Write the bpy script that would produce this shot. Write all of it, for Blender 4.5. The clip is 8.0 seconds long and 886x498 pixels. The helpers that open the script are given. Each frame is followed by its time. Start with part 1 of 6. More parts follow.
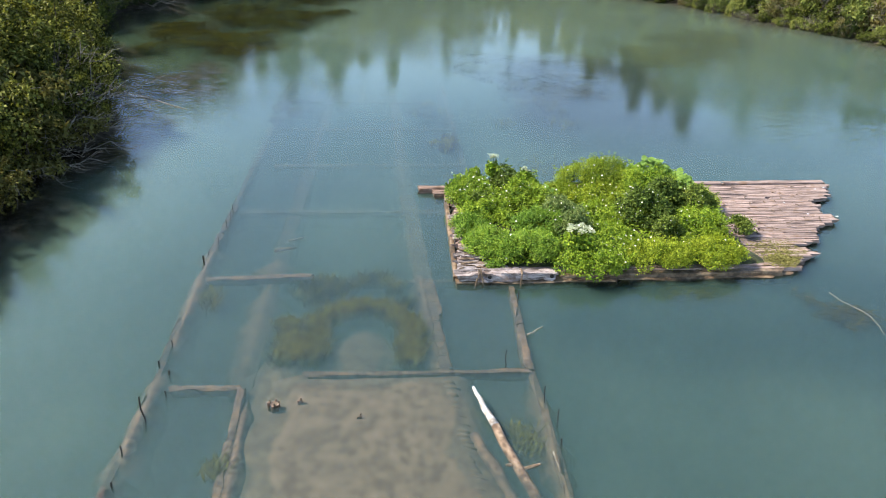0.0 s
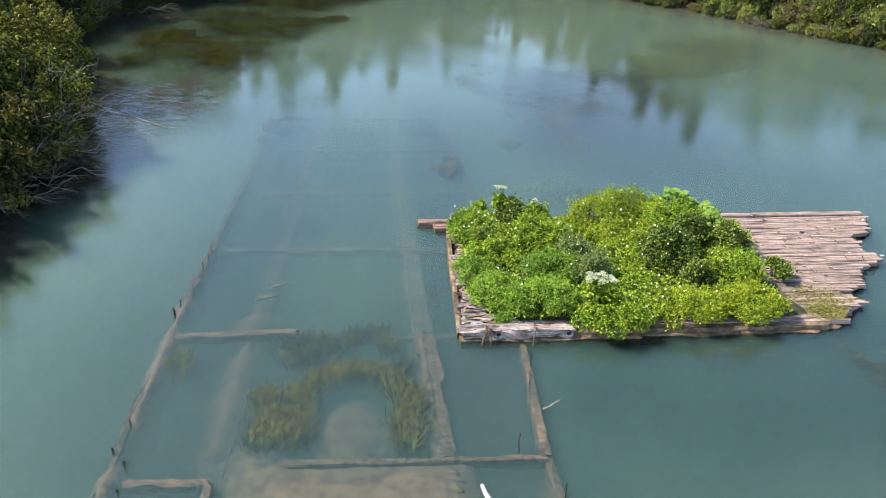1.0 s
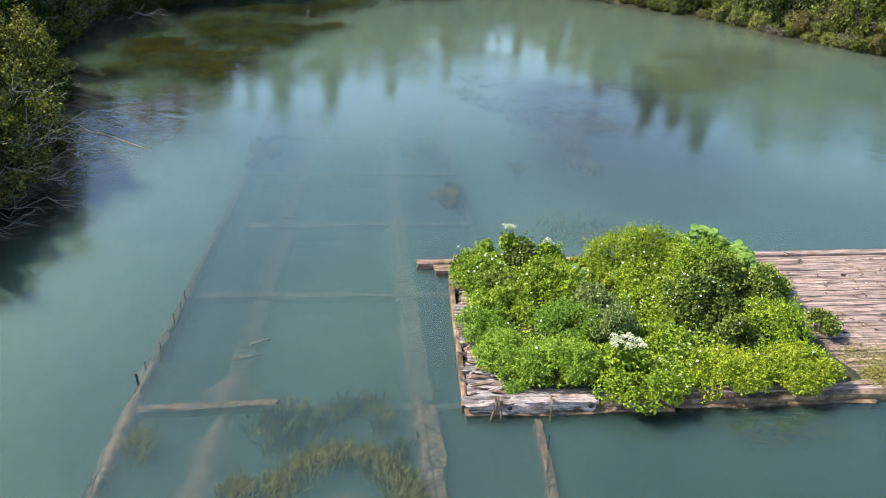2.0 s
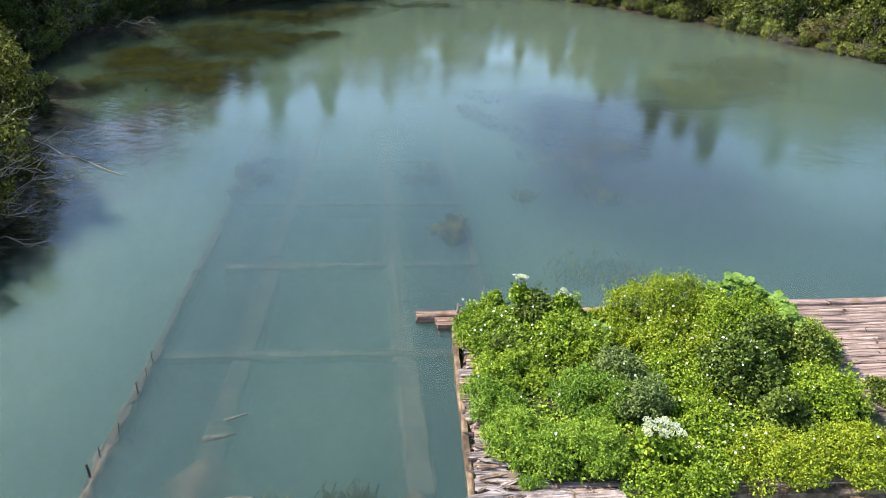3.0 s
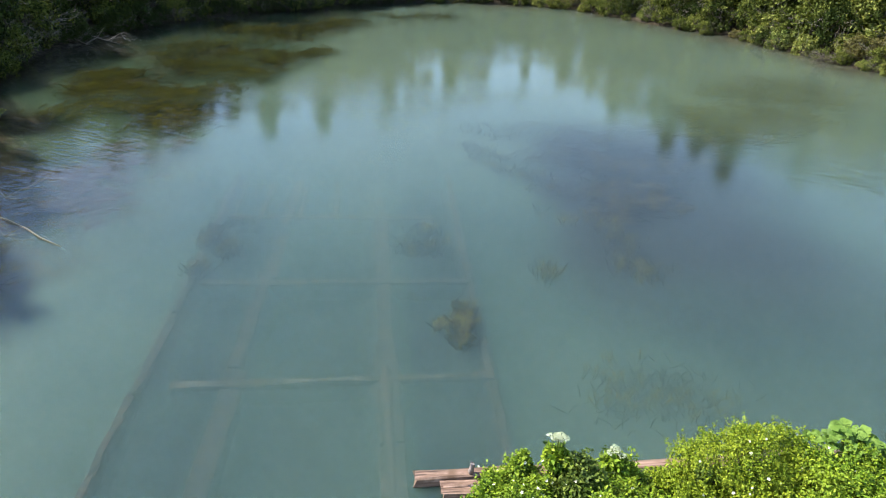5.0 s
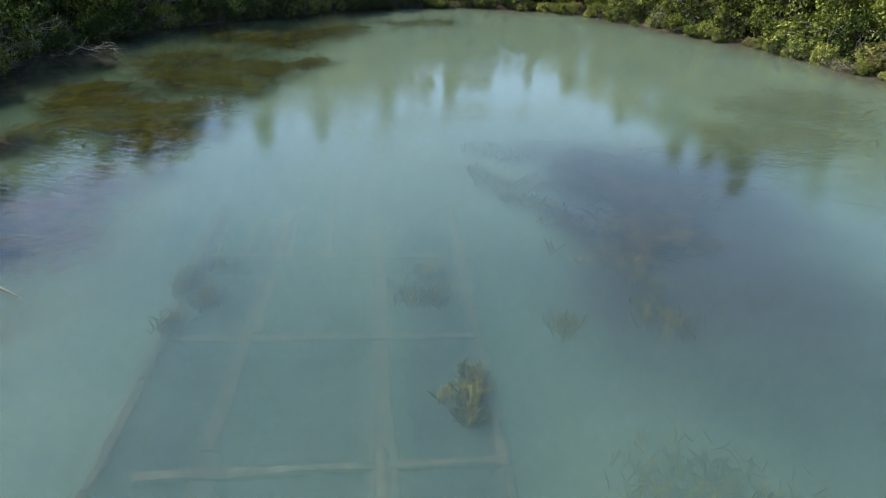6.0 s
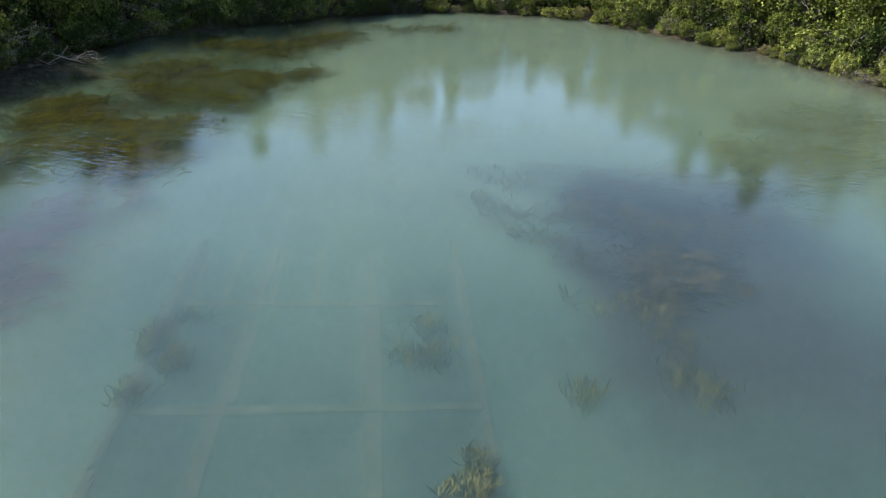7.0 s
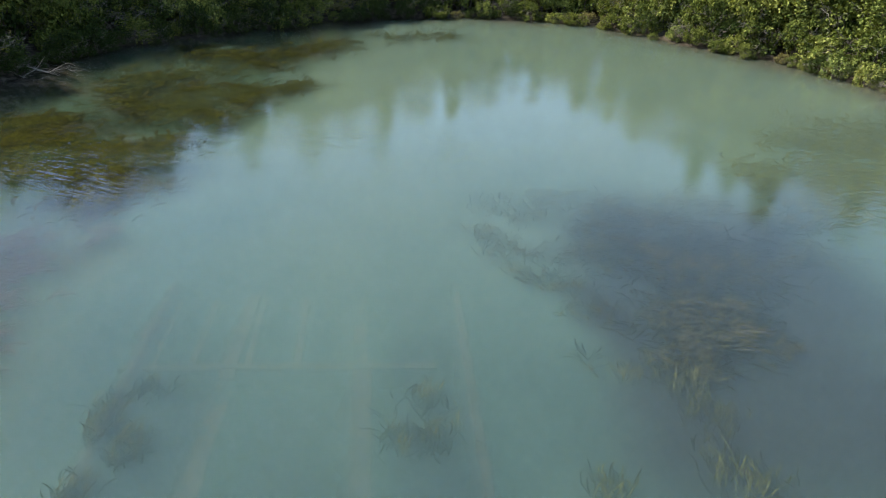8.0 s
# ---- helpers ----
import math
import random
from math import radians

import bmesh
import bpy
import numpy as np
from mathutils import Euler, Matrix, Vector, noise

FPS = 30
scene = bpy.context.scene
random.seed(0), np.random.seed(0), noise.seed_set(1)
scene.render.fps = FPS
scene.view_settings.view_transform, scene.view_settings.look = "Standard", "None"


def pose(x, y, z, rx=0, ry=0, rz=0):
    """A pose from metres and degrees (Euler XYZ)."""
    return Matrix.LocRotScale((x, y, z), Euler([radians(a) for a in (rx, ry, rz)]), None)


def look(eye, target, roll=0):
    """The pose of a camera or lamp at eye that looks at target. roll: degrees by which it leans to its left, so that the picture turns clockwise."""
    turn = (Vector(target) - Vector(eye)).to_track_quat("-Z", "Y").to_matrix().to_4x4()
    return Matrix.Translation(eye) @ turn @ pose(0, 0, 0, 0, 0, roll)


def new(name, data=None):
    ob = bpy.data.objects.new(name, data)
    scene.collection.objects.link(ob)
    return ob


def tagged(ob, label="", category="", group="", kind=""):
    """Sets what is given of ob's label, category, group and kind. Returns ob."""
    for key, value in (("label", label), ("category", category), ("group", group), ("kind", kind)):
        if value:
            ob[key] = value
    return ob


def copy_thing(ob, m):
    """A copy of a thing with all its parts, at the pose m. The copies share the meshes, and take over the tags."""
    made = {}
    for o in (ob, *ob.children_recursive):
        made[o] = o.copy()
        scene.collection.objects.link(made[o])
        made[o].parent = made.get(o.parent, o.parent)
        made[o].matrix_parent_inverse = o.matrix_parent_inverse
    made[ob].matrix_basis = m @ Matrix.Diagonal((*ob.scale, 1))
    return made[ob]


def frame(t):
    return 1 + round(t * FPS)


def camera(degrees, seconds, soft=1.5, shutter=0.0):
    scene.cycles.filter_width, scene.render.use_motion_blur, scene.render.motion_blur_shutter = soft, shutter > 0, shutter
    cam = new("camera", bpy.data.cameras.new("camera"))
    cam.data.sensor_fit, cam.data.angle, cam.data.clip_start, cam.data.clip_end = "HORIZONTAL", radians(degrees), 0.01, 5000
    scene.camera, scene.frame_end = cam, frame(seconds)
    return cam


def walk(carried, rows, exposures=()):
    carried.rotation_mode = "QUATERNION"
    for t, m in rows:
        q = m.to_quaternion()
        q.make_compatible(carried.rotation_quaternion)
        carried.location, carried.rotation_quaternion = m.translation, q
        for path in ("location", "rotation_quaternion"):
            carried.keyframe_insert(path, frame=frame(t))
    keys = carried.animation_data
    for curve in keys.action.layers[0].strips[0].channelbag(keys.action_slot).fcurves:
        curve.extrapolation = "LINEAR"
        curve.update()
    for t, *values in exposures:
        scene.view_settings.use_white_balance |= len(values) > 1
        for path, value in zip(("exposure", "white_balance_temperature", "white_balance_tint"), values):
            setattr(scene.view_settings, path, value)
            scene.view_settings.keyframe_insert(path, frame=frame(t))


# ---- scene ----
cam = camera(64.2, 8.0, soft=1.05)
PATH = [
    (0, (0.96, -1.81, 13.639), (0.9, -0.034, 12.722), 1.8),
    (0.5, (0.84, 0.046, 13.703), (0.78, 1.822, 12.785), 1.8),
    (1, (0.712, 1.919, 13.741), (0.651, 3.695, 12.824), 1.8),
    (1.5, (0.556, 3.753, 13.783), (0.496, 5.53, 12.866), 1.9),
    (3, (0.115, 9.164, 13.95), (0.059, 10.943, 13.038), 2.0),
    (3.5, (-0.041, 11.005, 14.063), (-0.097, 12.783, 13.15), 2.0),
    (4, (-0.177, 12.862, 14.104), (-0.233, 14.641, 13.191), 2.0),
    (4.5, (-0.289, 14.76, 14.188), (-0.346, 16.538, 13.275), 2.0),
    (6, (-0.827, 20.497, 14.512), (-0.883, 22.274, 13.595), 2.0),
    (6.5, (-0.955, 22.461, 14.58), (-1.012, 24.237, 13.663), 2.0),
    (7, (-1.08, 24.475, 14.635), (-1.136, 26.25, 13.716), 2.1),
    (7.5, (-1.154, 26.517, 14.64), (-1.212, 28.293, 13.721), 2.1),
    (8, (-1.248, 28.595, 14.694), (-1.306, 30.37, 13.775), 2.0),
]
walk(cam, [(t, look(eye, target, roll)) for t, eye, target, roll in PATH])
scene.view_settings.exposure = 1.70
scene.cycles.transparent_max_bounces = 32    # light has to pass the many levels of silt

# ---- sky and sun ----
SUN_AZ, SUN_EL = -84.0, 47.0          # degrees clockwise from +y, and above the horizon
world = bpy.data.worlds.new("sky")
scene.world = world
world.use_nodes = True
wn = world.node_tree.nodes
sky = wn.new("ShaderNodeTexSky")
sky.sky_type, sky.sun_disc = "NISHITA", False
sky.sun_elevation, sky.sun_rotation = radians(SUN_EL), radians(SUN_AZ)
sky.air_density, sky.dust_density, sky.ozone_density = 1.0, 0.6, 2.0
wn["Background"].inputs["Strength"].default_value = 0.13
world.node_tree.links.new(sky.outputs[0], wn["Background"].inputs["Color"])
sun = new("sun", bpy.data.lights.new("sun", "SUN"))
sun.data.energy, sun.data.angle, sun.data.color = 3.45, radians(0.53), (1.0, 0.94, 0.85)
az, el = radians(SUN_AZ), radians(SUN_EL)
sun_way = Vector((math.sin(az) * math.cos(el), math.cos(az) * math.cos(el), math.sin(el)))
sun.matrix_world = look(sun_way * 100, (0, 0, 0))

# ---- materials ----
def node_set(name):
    m = bpy.data.materials.new(name)
    m.use_nodes = True
    nt = m.node_tree
    return m, nt.nodes, nt.links, nt.nodes["Principled BSDF"]


def noise_node(nodes, links, scale, detail=4.0, rough=0.55, stretch=None, space="Object"):
    tc = nodes.new("ShaderNodeTexCoord")
    tex = nodes.new("ShaderNodeTexNoise")
    tex.inputs["Scale"].default_value, tex.inputs["Detail"].default_value, tex.inputs["Roughness"].default_value = scale, detail, rough
    if stretch:
        mp = nodes.new("ShaderNodeMapping")
        mp.inputs["Scale"].default_value = stretch[:3]
        if len(stretch) > 3:    # turned by an angle first, then stretched
            mp.vector_type = "TEXTURE"
            mp.inputs["Scale"].default_value = [1 / v for v in stretch[:3]]
            mp.inputs["Rotation"].default_value = (0, 0, radians(stretch[3]))
        links.new(tc.outputs[space], mp.inputs[0])
        links.new(mp.outputs[0], tex.inputs["Vector"])
    else:
        links.new(tc.outputs[space], tex.inputs["Vector"])
    return tex.outputs["Fac"]


def ramp(nodes, links, fac, stops):
    r = nodes.new("ShaderNodeValToRGB")
    e = r.color_ramp.elements
    while len(e) < len(stops):
        e.new(0.5)
    for k, (p, c) in enumerate(stops):
        e[k].position, e[k].color = p, (*c, 1) if len(c) == 3 else c
    links.new(fac, r.inputs[0])
    return r.outputs[0]


def blend(nodes, links, fac, a, b, mode="MIX"):
    n = nodes.new("ShaderNodeMix")
    n.data_type, n.blend_type = "RGBA", mode
    for socket, v in ((n.inputs[0], fac), (n.inputs[6], a), (n.inputs[7], b)):
        if isinstance(v, (int, float)):
            socket.default_value = v
        elif isinstance(v, tuple):
            socket.default_value = (*v, 1)
        else:
            links.new(v, socket)
    return n.outputs[2]


def maths(nodes, links, op, a, b=0.0):
    n = nodes.new("ShaderNodeMath")
    n.operation = op
    for socket, v in ((n.inputs[0], a), (n.inputs[1], b)):
        if isinstance(v, (int, float)):
            socket.default_value = v
        else:
            links.new(v, socket)
    return n.outputs[0]


def bumped(nodes, links, height, strength, distance, normal_to):
    b = nodes.new("ShaderNodeBump")
    b.inputs["Strength"].default_value, b.inputs["Distance"].default_value = strength, distance
    links.new(height, b.inputs["Height"])
    for socket in normal_to:
        links.new(b.outputs[0], socket)


def rough_surface(name, dark, mid, light, coarse, fine, rough=0.85, bump=0.5, depth=0.02, stretch=None, vary=0.25, stain=None, sheen=0.3, cracks=None):
    """Two scales of colour, a bump of the fine one, and a shift from piece to piece."""
    m, nodes, links, bsdf = node_set(name)
    big = noise_node(nodes, links, coarse, 3.0)
    small = noise_node(nodes, links, fine, 6.0, 0.65, stretch)
    c = ramp(nodes, links, small, [(0.38, dark), (0.5, mid), (0.64, light)])
    c = blend(nodes, links, maths(nodes, links, "MULTIPLY", big, 0.3), c, mid)
    if stain:
        where = ramp(nodes, links, noise_node(nodes, links, coarse * 2.3, 5.0, 0.7), [(0.52, (0, 0, 0)), (0.66, (1, 1, 1))])
        c = blend(nodes, links, where, c, stain)
    if cracks:    # long dark splits along the grain
        split = noise_node(nodes, links, cracks, 3.0, 0.6, (0.22, 7.0, 7.0))
        c = blend(nodes, links, ramp(nodes, links, split, [(0.34, (1, 1, 1)), (0.39, (0, 0, 0))]), c, (0.035, 0.024, 0.018))
    info = nodes.new("ShaderNodeObjectInfo")
    shade = ramp(nodes, links, info.outputs["Random"], [(0, (1 - vary,) * 3), (1, (1 + vary * 0.4, 1 + vary * 0.3, 1 + vary * 0.2))])
    c = blend(nodes, links, 1.0, c, shade, "MULTIPLY")
    links.new(c, bsdf.inputs["Base Color"])
    bsdf.inputs["Roughness"].default_value = rough
    bsdf.inputs["Specular IOR Level"].default_value = sheen
    bumped(nodes, links, small, bump, depth, [bsdf.inputs["Normal"]])
    return m


def leafy(name, dark, mid, light, through_colour, rough=0.55, share=0.46, patch=0.6, sheen=0.18):
    """Leaves: colour shifts from leaf to leaf and over a clump, and some light passes through."""
    m, nodes, links, bsdf = node_set(name)
    geo = nodes.new("ShaderNodeNewGeometry")
    c = ramp(nodes, links, geo.outputs["Random Per Island"], [(0.0, dark), (0.5, mid), (1.0, light)])
    big = noise_node(nodes, links, 0.9, 3.0)
    c = blend(nodes, links, ramp(nodes, links, big, [(0.4, (0, 0, 0)), (0.7, (patch, patch, patch))]), c, light)
    info = nodes.new("ShaderNodeObjectInfo")
    shade = ramp(nodes, links, info.outputs["Random"], [(0, (0.78, 0.82, 0.8)), (1, (1.12, 1.05, 0.95))])
    c = blend(nodes, links, 1.0, c, shade, "MULTIPLY")
    links.new(c, bsdf.inputs["Base Color"])
    bsdf.inputs["Roughness"].default_value = rough
    bsdf.inputs["Specular IOR Level"].default_value = sheen
    tr = nodes.new("ShaderNodeBsdfTranslucent")
    links.new(blend(nodes, links, 1.0, c, through_colour, "MULTIPLY"), tr.inputs["Color"])
    mix = nodes.new("ShaderNodeMixShader")
    mix.inputs[0].default_value = share
    links.new(bsdf.outputs[0], mix.inputs[1])
    links.new(tr.outputs[0], mix.inputs[2])
    links.new(mix.outputs[0], nodes["Material Output"].inputs["Surface"])
    return m


def ranged(nodes, links, value, lo, hi, to_lo=0.0, to_hi=1.0):
    n = nodes.new("ShaderNodeMapRange")
    n.interpolation_type = "SMOOTHSTEP"
    for k, v in ((1, lo), (2, hi), (3, to_lo), (4, to_hi)):
        n.inputs[k].default_value = v
    links.new(value, n.inputs[0])
    return n.outputs[0]


def pond_xy(nodes, links):
    """Place on the pond, wandering a little so that no border runs straight."""
    tc = nodes.new("ShaderNodeTexCoord")
    sep = nodes.new("ShaderNodeSeparateXYZ")
    links.new(tc.outputs["Object"], sep.inputs[0])
    wander = maths(nodes, links, "MULTIPLY", maths(nodes, links, "SUBTRACT", noise_node(nodes, links, 0.11, 4.0, 0.6), 0.5), 11.0)
    return maths(nodes, links, "ADD", sep.outputs[0], wander), maths(nodes, links, "ADD", sep.outputs[1], wander)


def silt_colour(nodes, links):
    """Colour of the silt sheets: deep turquoise by the dock, paler up the pond and along the dock's west side."""
    x, y = pond_xy(nodes, links)
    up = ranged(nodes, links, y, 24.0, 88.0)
    west = maths(nodes, links, "MULTIPLY", ranged(nodes, links, x, -8.0, -14.0), 0.34)
    cloud = maths(nodes, links, "MULTIPLY", maths(nodes, links, "SUBTRACT", noise_node(nodes, links, 0.06, 4.0, 0.55, (1.5, 0.8, 1, -8)), 0.5), 1.0)
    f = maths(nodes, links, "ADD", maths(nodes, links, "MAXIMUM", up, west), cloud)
    # two paler patches: one round the middle of the dock, one in the bay east of it
    middle = maths(nodes, links, "MULTIPLY", ranged(nodes, links, y, 19.0, 27.0), ranged(nodes, links, y, 41.0, 33.0))
    bay = maths(nodes, links, "MULTIPLY", ranged(nodes, links, x, 3.0, 8.0), ranged(nodes, links, y, 20.0, 12.0))
    f = maths(nodes, links, "ADD", f, maths(nodes, links, "MULTIPLY", maths(nodes, links, "ADD", middle, maths(nodes, links, "MULTIPLY", bay, 0.5)), 0.24))
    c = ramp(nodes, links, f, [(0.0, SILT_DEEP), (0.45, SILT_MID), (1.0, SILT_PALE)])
    weedy = maths(nodes, links, "MULTIPLY", ranged(nodes, links, x, 1.5, 6.5), ranged(nodes, links, y, 36.0, 46.0))
    weedy = maths(nodes, links, "MULTIPLY", weedy, ranged(nodes, links, x, 20.0, 12.0))
    weedy = maths(nodes, links, "MULTIPLY", maths(nodes, links, "MULTIPLY", weedy, ranged(nodes, links, y, 68.0, 58.0)), 0.75)
    c = blend(nodes, links, weedy, c, SILT_WEEDY)
    c = blend(nodes, links, dock_mask(nodes, links), c, SILT_DOCK)
    lee = maths(nodes, links, "MULTIPLY", ranged(nodes, links, x, 2.8, 5.0), ranged(nodes, links, y, 15.0, 19.0))
    lee = maths(nodes, links, "MULTIPLY", maths(nodes, links, "MULTIPLY", lee, ranged(nodes, links, y, 29.0, 24.0)), 0.4)
    c = blend(nodes, links, lee, c, SILT_LEE)    # a darker water colour off the raft's south side
    cove = cove_mask(nodes, links, x, y)
    c = blend(nodes, links, ranged(nodes, links, cove, 0.35, 1.0), COVE_GREEN, c)
    # towards the bank, tree shade and dark reflections are put into the silt colour
    return blend(nodes, links, ranged(nodes, links, cove, 0.0, 0.4), COVE_SHADE, c)


def dock_mask(nodes, links):
    """The still, darker water that the dock's outer walls hold in, fading out up the pond."""
    tc = nodes.new("ShaderNodeTexCoord")
    sep = nodes.new("ShaderNodeSeparateXYZ")
    links.new(tc.outputs["Object"], sep.inputs[0])
    across = maths(nodes, links, "ADD", sep.outputs[0], maths(nodes, links, "MULTIPLY", maths(nodes, links, "SUBTRACT", sep.outputs[1], 5.2), 0.1254))
    inside = maths(nodes, links, "MULTIPLY", ranged(nodes, links, across, -7.25, -6.7), ranged(nodes, links, across, 5.2, 4.3))
    bay = maths(nodes, links, "MULTIPLY", ranged(nodes, links, across, 1.6, 2.2), 0.55)
    side = maths(nodes, links, "MULTIPLY", ranged(nodes, links, across, -3.2, -4.2), 0.40)
    f = maths(nodes, links, "ADD", maths(nodes, links, "ADD", bay, side), 0.15)
    f = maths(nodes, links, "MULTIPLY", maths(nodes, links, "MULTIPLY", inside, f), ranged(nodes, links, sep.outputs[1], 56.0, 40.0))
    return maths(nodes, links, "MULTIPLY", f, ranged(nodes, links, noise_node(nodes, links, 0.25, 3.0, 0.55), 0.3, 0.65, 0.55, 1.0))


def cove_mask(nodes, links, x, y):
    """0 in the weedy cove along the west bank, 1 over the open pond."""
    border = maths(nodes, links, "MULTIPLY", maths(nodes, links, "MAXIMUM", maths(nodes, links, "SUBTRACT", y, 60.0), 0.0), -0.10)
    return ranged(nodes, links, maths(nodes, links, "ADD", x, border), -23.0, -12.5)


def silt_share(nodes, links, share, patchy):
    """How much silt hangs at one level: little in the weedy cove, where the water is clear."""
    x, y = pond_xy(nodes, links)
    milky = ranged(nodes, links, noise_node(nodes, links, 0.13, 3.0, 0.5), 0.41, 0.61, 0.22, 0.86)
    open_water = ranged(nodes, links, cove_mask(nodes, links, x, y), 0.1, 0.8)
    cove = maths(nodes, links, "MAXIMUM", milky, open_water)
    f = maths(nodes, links, "MULTIPLY_ADD", noise_node(nodes, links, 0.22, 4.0, 0.6), patchy)
    f.node.inputs[2].default_value = share - 0.5 * patchy
    return maths(nodes, links, "MULTIPLY", f, cove)


SILT_LEE = (0.030, 0.066, 0.062)
COVE_GREEN, COVE_SHADE = (0.088, 0.136, 0.094), (0.062, 0.100, 0.062)
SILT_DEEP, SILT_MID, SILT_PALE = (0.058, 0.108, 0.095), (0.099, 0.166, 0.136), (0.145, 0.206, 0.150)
SILT_WEEDY, SILT_DOCK = (0.044, 0.058, 0.057), (0.056, 0.096, 0.092)


def silt_sheet(name, share, patchy):
    """One level of the cloudy water: part silt, part clear."""
    m, nodes, links, bsdf = node_set(name)
    nodes.remove(bsdf)
    d = nodes.new("ShaderNodeBsdfDiffuse")
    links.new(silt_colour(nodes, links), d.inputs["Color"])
    clear = nodes.new("ShaderNodeBsdfTransparent")
    mix = nodes.new("ShaderNodeMixShader")
    links.new(silt_share(nodes, links, share, patchy), mix.inputs[0])
    links.new(clear.outputs[0], mix.inputs[1])
    links.new(d.outputs[0], mix.inputs[2])
    links.new(mix.outputs[0], nodes["Material Output"].inputs["Surface"])
    return m


def water_skin():
    """The surface: clear with a little silt, mirroring by Fresnel, rippled where the wind touches it."""
    m, nodes, links, bsdf = node_set("water_skin")
    nodes.remove(bsdf)
    body = nodes.new("ShaderNodeBsdfDiffuse")
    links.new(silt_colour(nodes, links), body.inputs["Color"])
    clear = nodes.new("ShaderNodeBsdfTransparent")
    under = nodes.new("ShaderNodeMixShader")
    links.new(silt_share(nodes, links, 0.05, 0.03), under.inputs[0])
    links.new(clear.outputs[0], under.inputs[1])
    links.new(body.outputs[0], under.inputs[2])
    gloss = nodes.new("ShaderNodeBsdfGlossy")
    gloss.inputs["Roughness"].default_value = 0.07
    fres = nodes.new("ShaderNodeFresnel")
    fres.inputs["IOR"].default_value = 1.34
    wide = noise_node(nodes, links, 0.9, 1.0, 0.5, (0.6, 1.4, 1, -30))
    north = noise_node(nodes, links, 2.3, 1.0, 0.5, (0.35, 1.5, 1, -20))
    south = noise_node(nodes, links, 2.4, 1.0, 0.5, (0.35, 1.5, 1, 40))
    x, y = pond_xy(nodes, links)
    fine = blend(nodes, links, ranged(nodes, links, y, 44.0, 52.0), south, north)
    gust = ramp(nodes, links, noise_node(nodes, links, 0.055, 2.0), [(0.44, (0.10, 0.10, 0.10)), (0.60, (1, 1, 1))])
    h = maths(nodes, links, "ADD", maths(nodes, links, "MULTIPLY", wide, 0.5), maths(nodes, links, "MULTIPLY", fine, 0.75))
    # lee of the dock and the raft: little wind there
    lee = maths(nodes, links, "MULTIPLY", ranged(nodes, links, maths(nodes, links, "ABSOLUTE", maths(nodes, links, "SUBTRACT", x, 2.0)), 19.0, 12.0), ranged(nodes, links, y, 46.0, 36.0))
    h = maths(nodes, links, "MULTIPLY", h, ranged(nodes, links, lee, 0.0, 1.0, 1.0, 0.12))
    h = maths(nodes, links, "MULTIPLY", h, gust)
    bumped(nodes, links, h, 1.0, 0.046, [gloss.inputs["Normal"], fres.inputs["Normal"]])
    top = nodes.new("ShaderNodeMixShader")
    links.new(fres.outputs[0], top.inputs[0])
    links.new(under.outputs[0], top.inputs[1])
    links.new(gloss.outputs[0], top.inputs[2])
    links.new(top.outputs[0], nodes["Material Output"].inputs["Surface"])
    return m


M_WATER = water_skin()
SILT_LEVELS = [(-0.04, 0.13, 0.08), (-0.10, 0.15, 0.08), (-0.18, 0.17, 0.10), (-0.28, 0.19, 0.10), (-0.40, 0.21, 0.12), (-0.54, 0.25, 0.12), (-0.72, 0.5, 0.2)]    # depth, silt, unevenness
M_SILT = [silt_sheet("silt", share, patchy) for _, share, patchy in SILT_LEVELS]
M_GROUND = rough_surface("bank_earth", (0.020, 0.016, 0.010), (0.046, 0.037, 0.024), (0.100, 0.082, 0.056), 0.15, 1.8, 0.95, 0.6, 0.05, vary=0.0, sheen=0.05)
M_MUD = rough_surface("pale_mud", (0.088, 0.064, 0.040), (0.146, 0.109, 0.067), (0.188, 0.145, 0.092), 0.5, 2.6, 0.95, 0.3, 0.04, vary=0.0, stain=(0.098, 0.070, 0.042))
M_PLANK = rough_surface("weathered_plank", (0.085, 0.058, 0.044), (0.275, 0.195, 0.160), (0.43, 0.325, 0.270), 0.6, 3.0, 0.85, 0.8, 0.02, (0.25, 5.0, 5.0), vary=0.32, stain=(0.190, 0.120, 0.075), cracks=1.6)
M_TIMBER = rough_surface("grey_timber", (0.075, 0.058, 0.050), (0.25, 0.205, 0.185), (0.45, 0.39, 0.36), 0.7, 3.0, 0.88, 0.8, 0.03, (0.3, 4.0, 4.0), vary=0.2, stain=(0.14, 0.095, 0.07), cracks=1.3)
M_WETWOOD = rough_surface("wet_rotten_wood", (0.05, 0.035, 0.02), (0.13, 0.085, 0.05), (0.24, 0.17, 0.10), 0.8, 3.0, 0.6, 0.8, 0.03, vary=0.2)
M_SUNK = rough_surface("silted_timber", (0.038, 0.026, 0.018), (0.118, 0.084, 0.058), (0.26, 0.195, 0.140), 0.6, 6.0, 0.95, 0.8, 0.04, vary=0.22, stain=(0.20, 0.13, 0.075))
M_PALESILT = rough_surface("pale_drifted_silt", (0.070, 0.058, 0.040), (0.142, 0.120, 0.086), (0.22, 0.19, 0.14), 0.6, 3.0, 0.95, 0.5, 0.03, vary=0.15)
M_DARKSUNK = rough_surface("dark_silted_timber", (0.016, 0.012, 0.009), (0.056, 0.042, 0.031), (0.18, 0.137, 0.10), 0.7, 6.0, 0.95, 0.8, 0.04, vary=0.3)
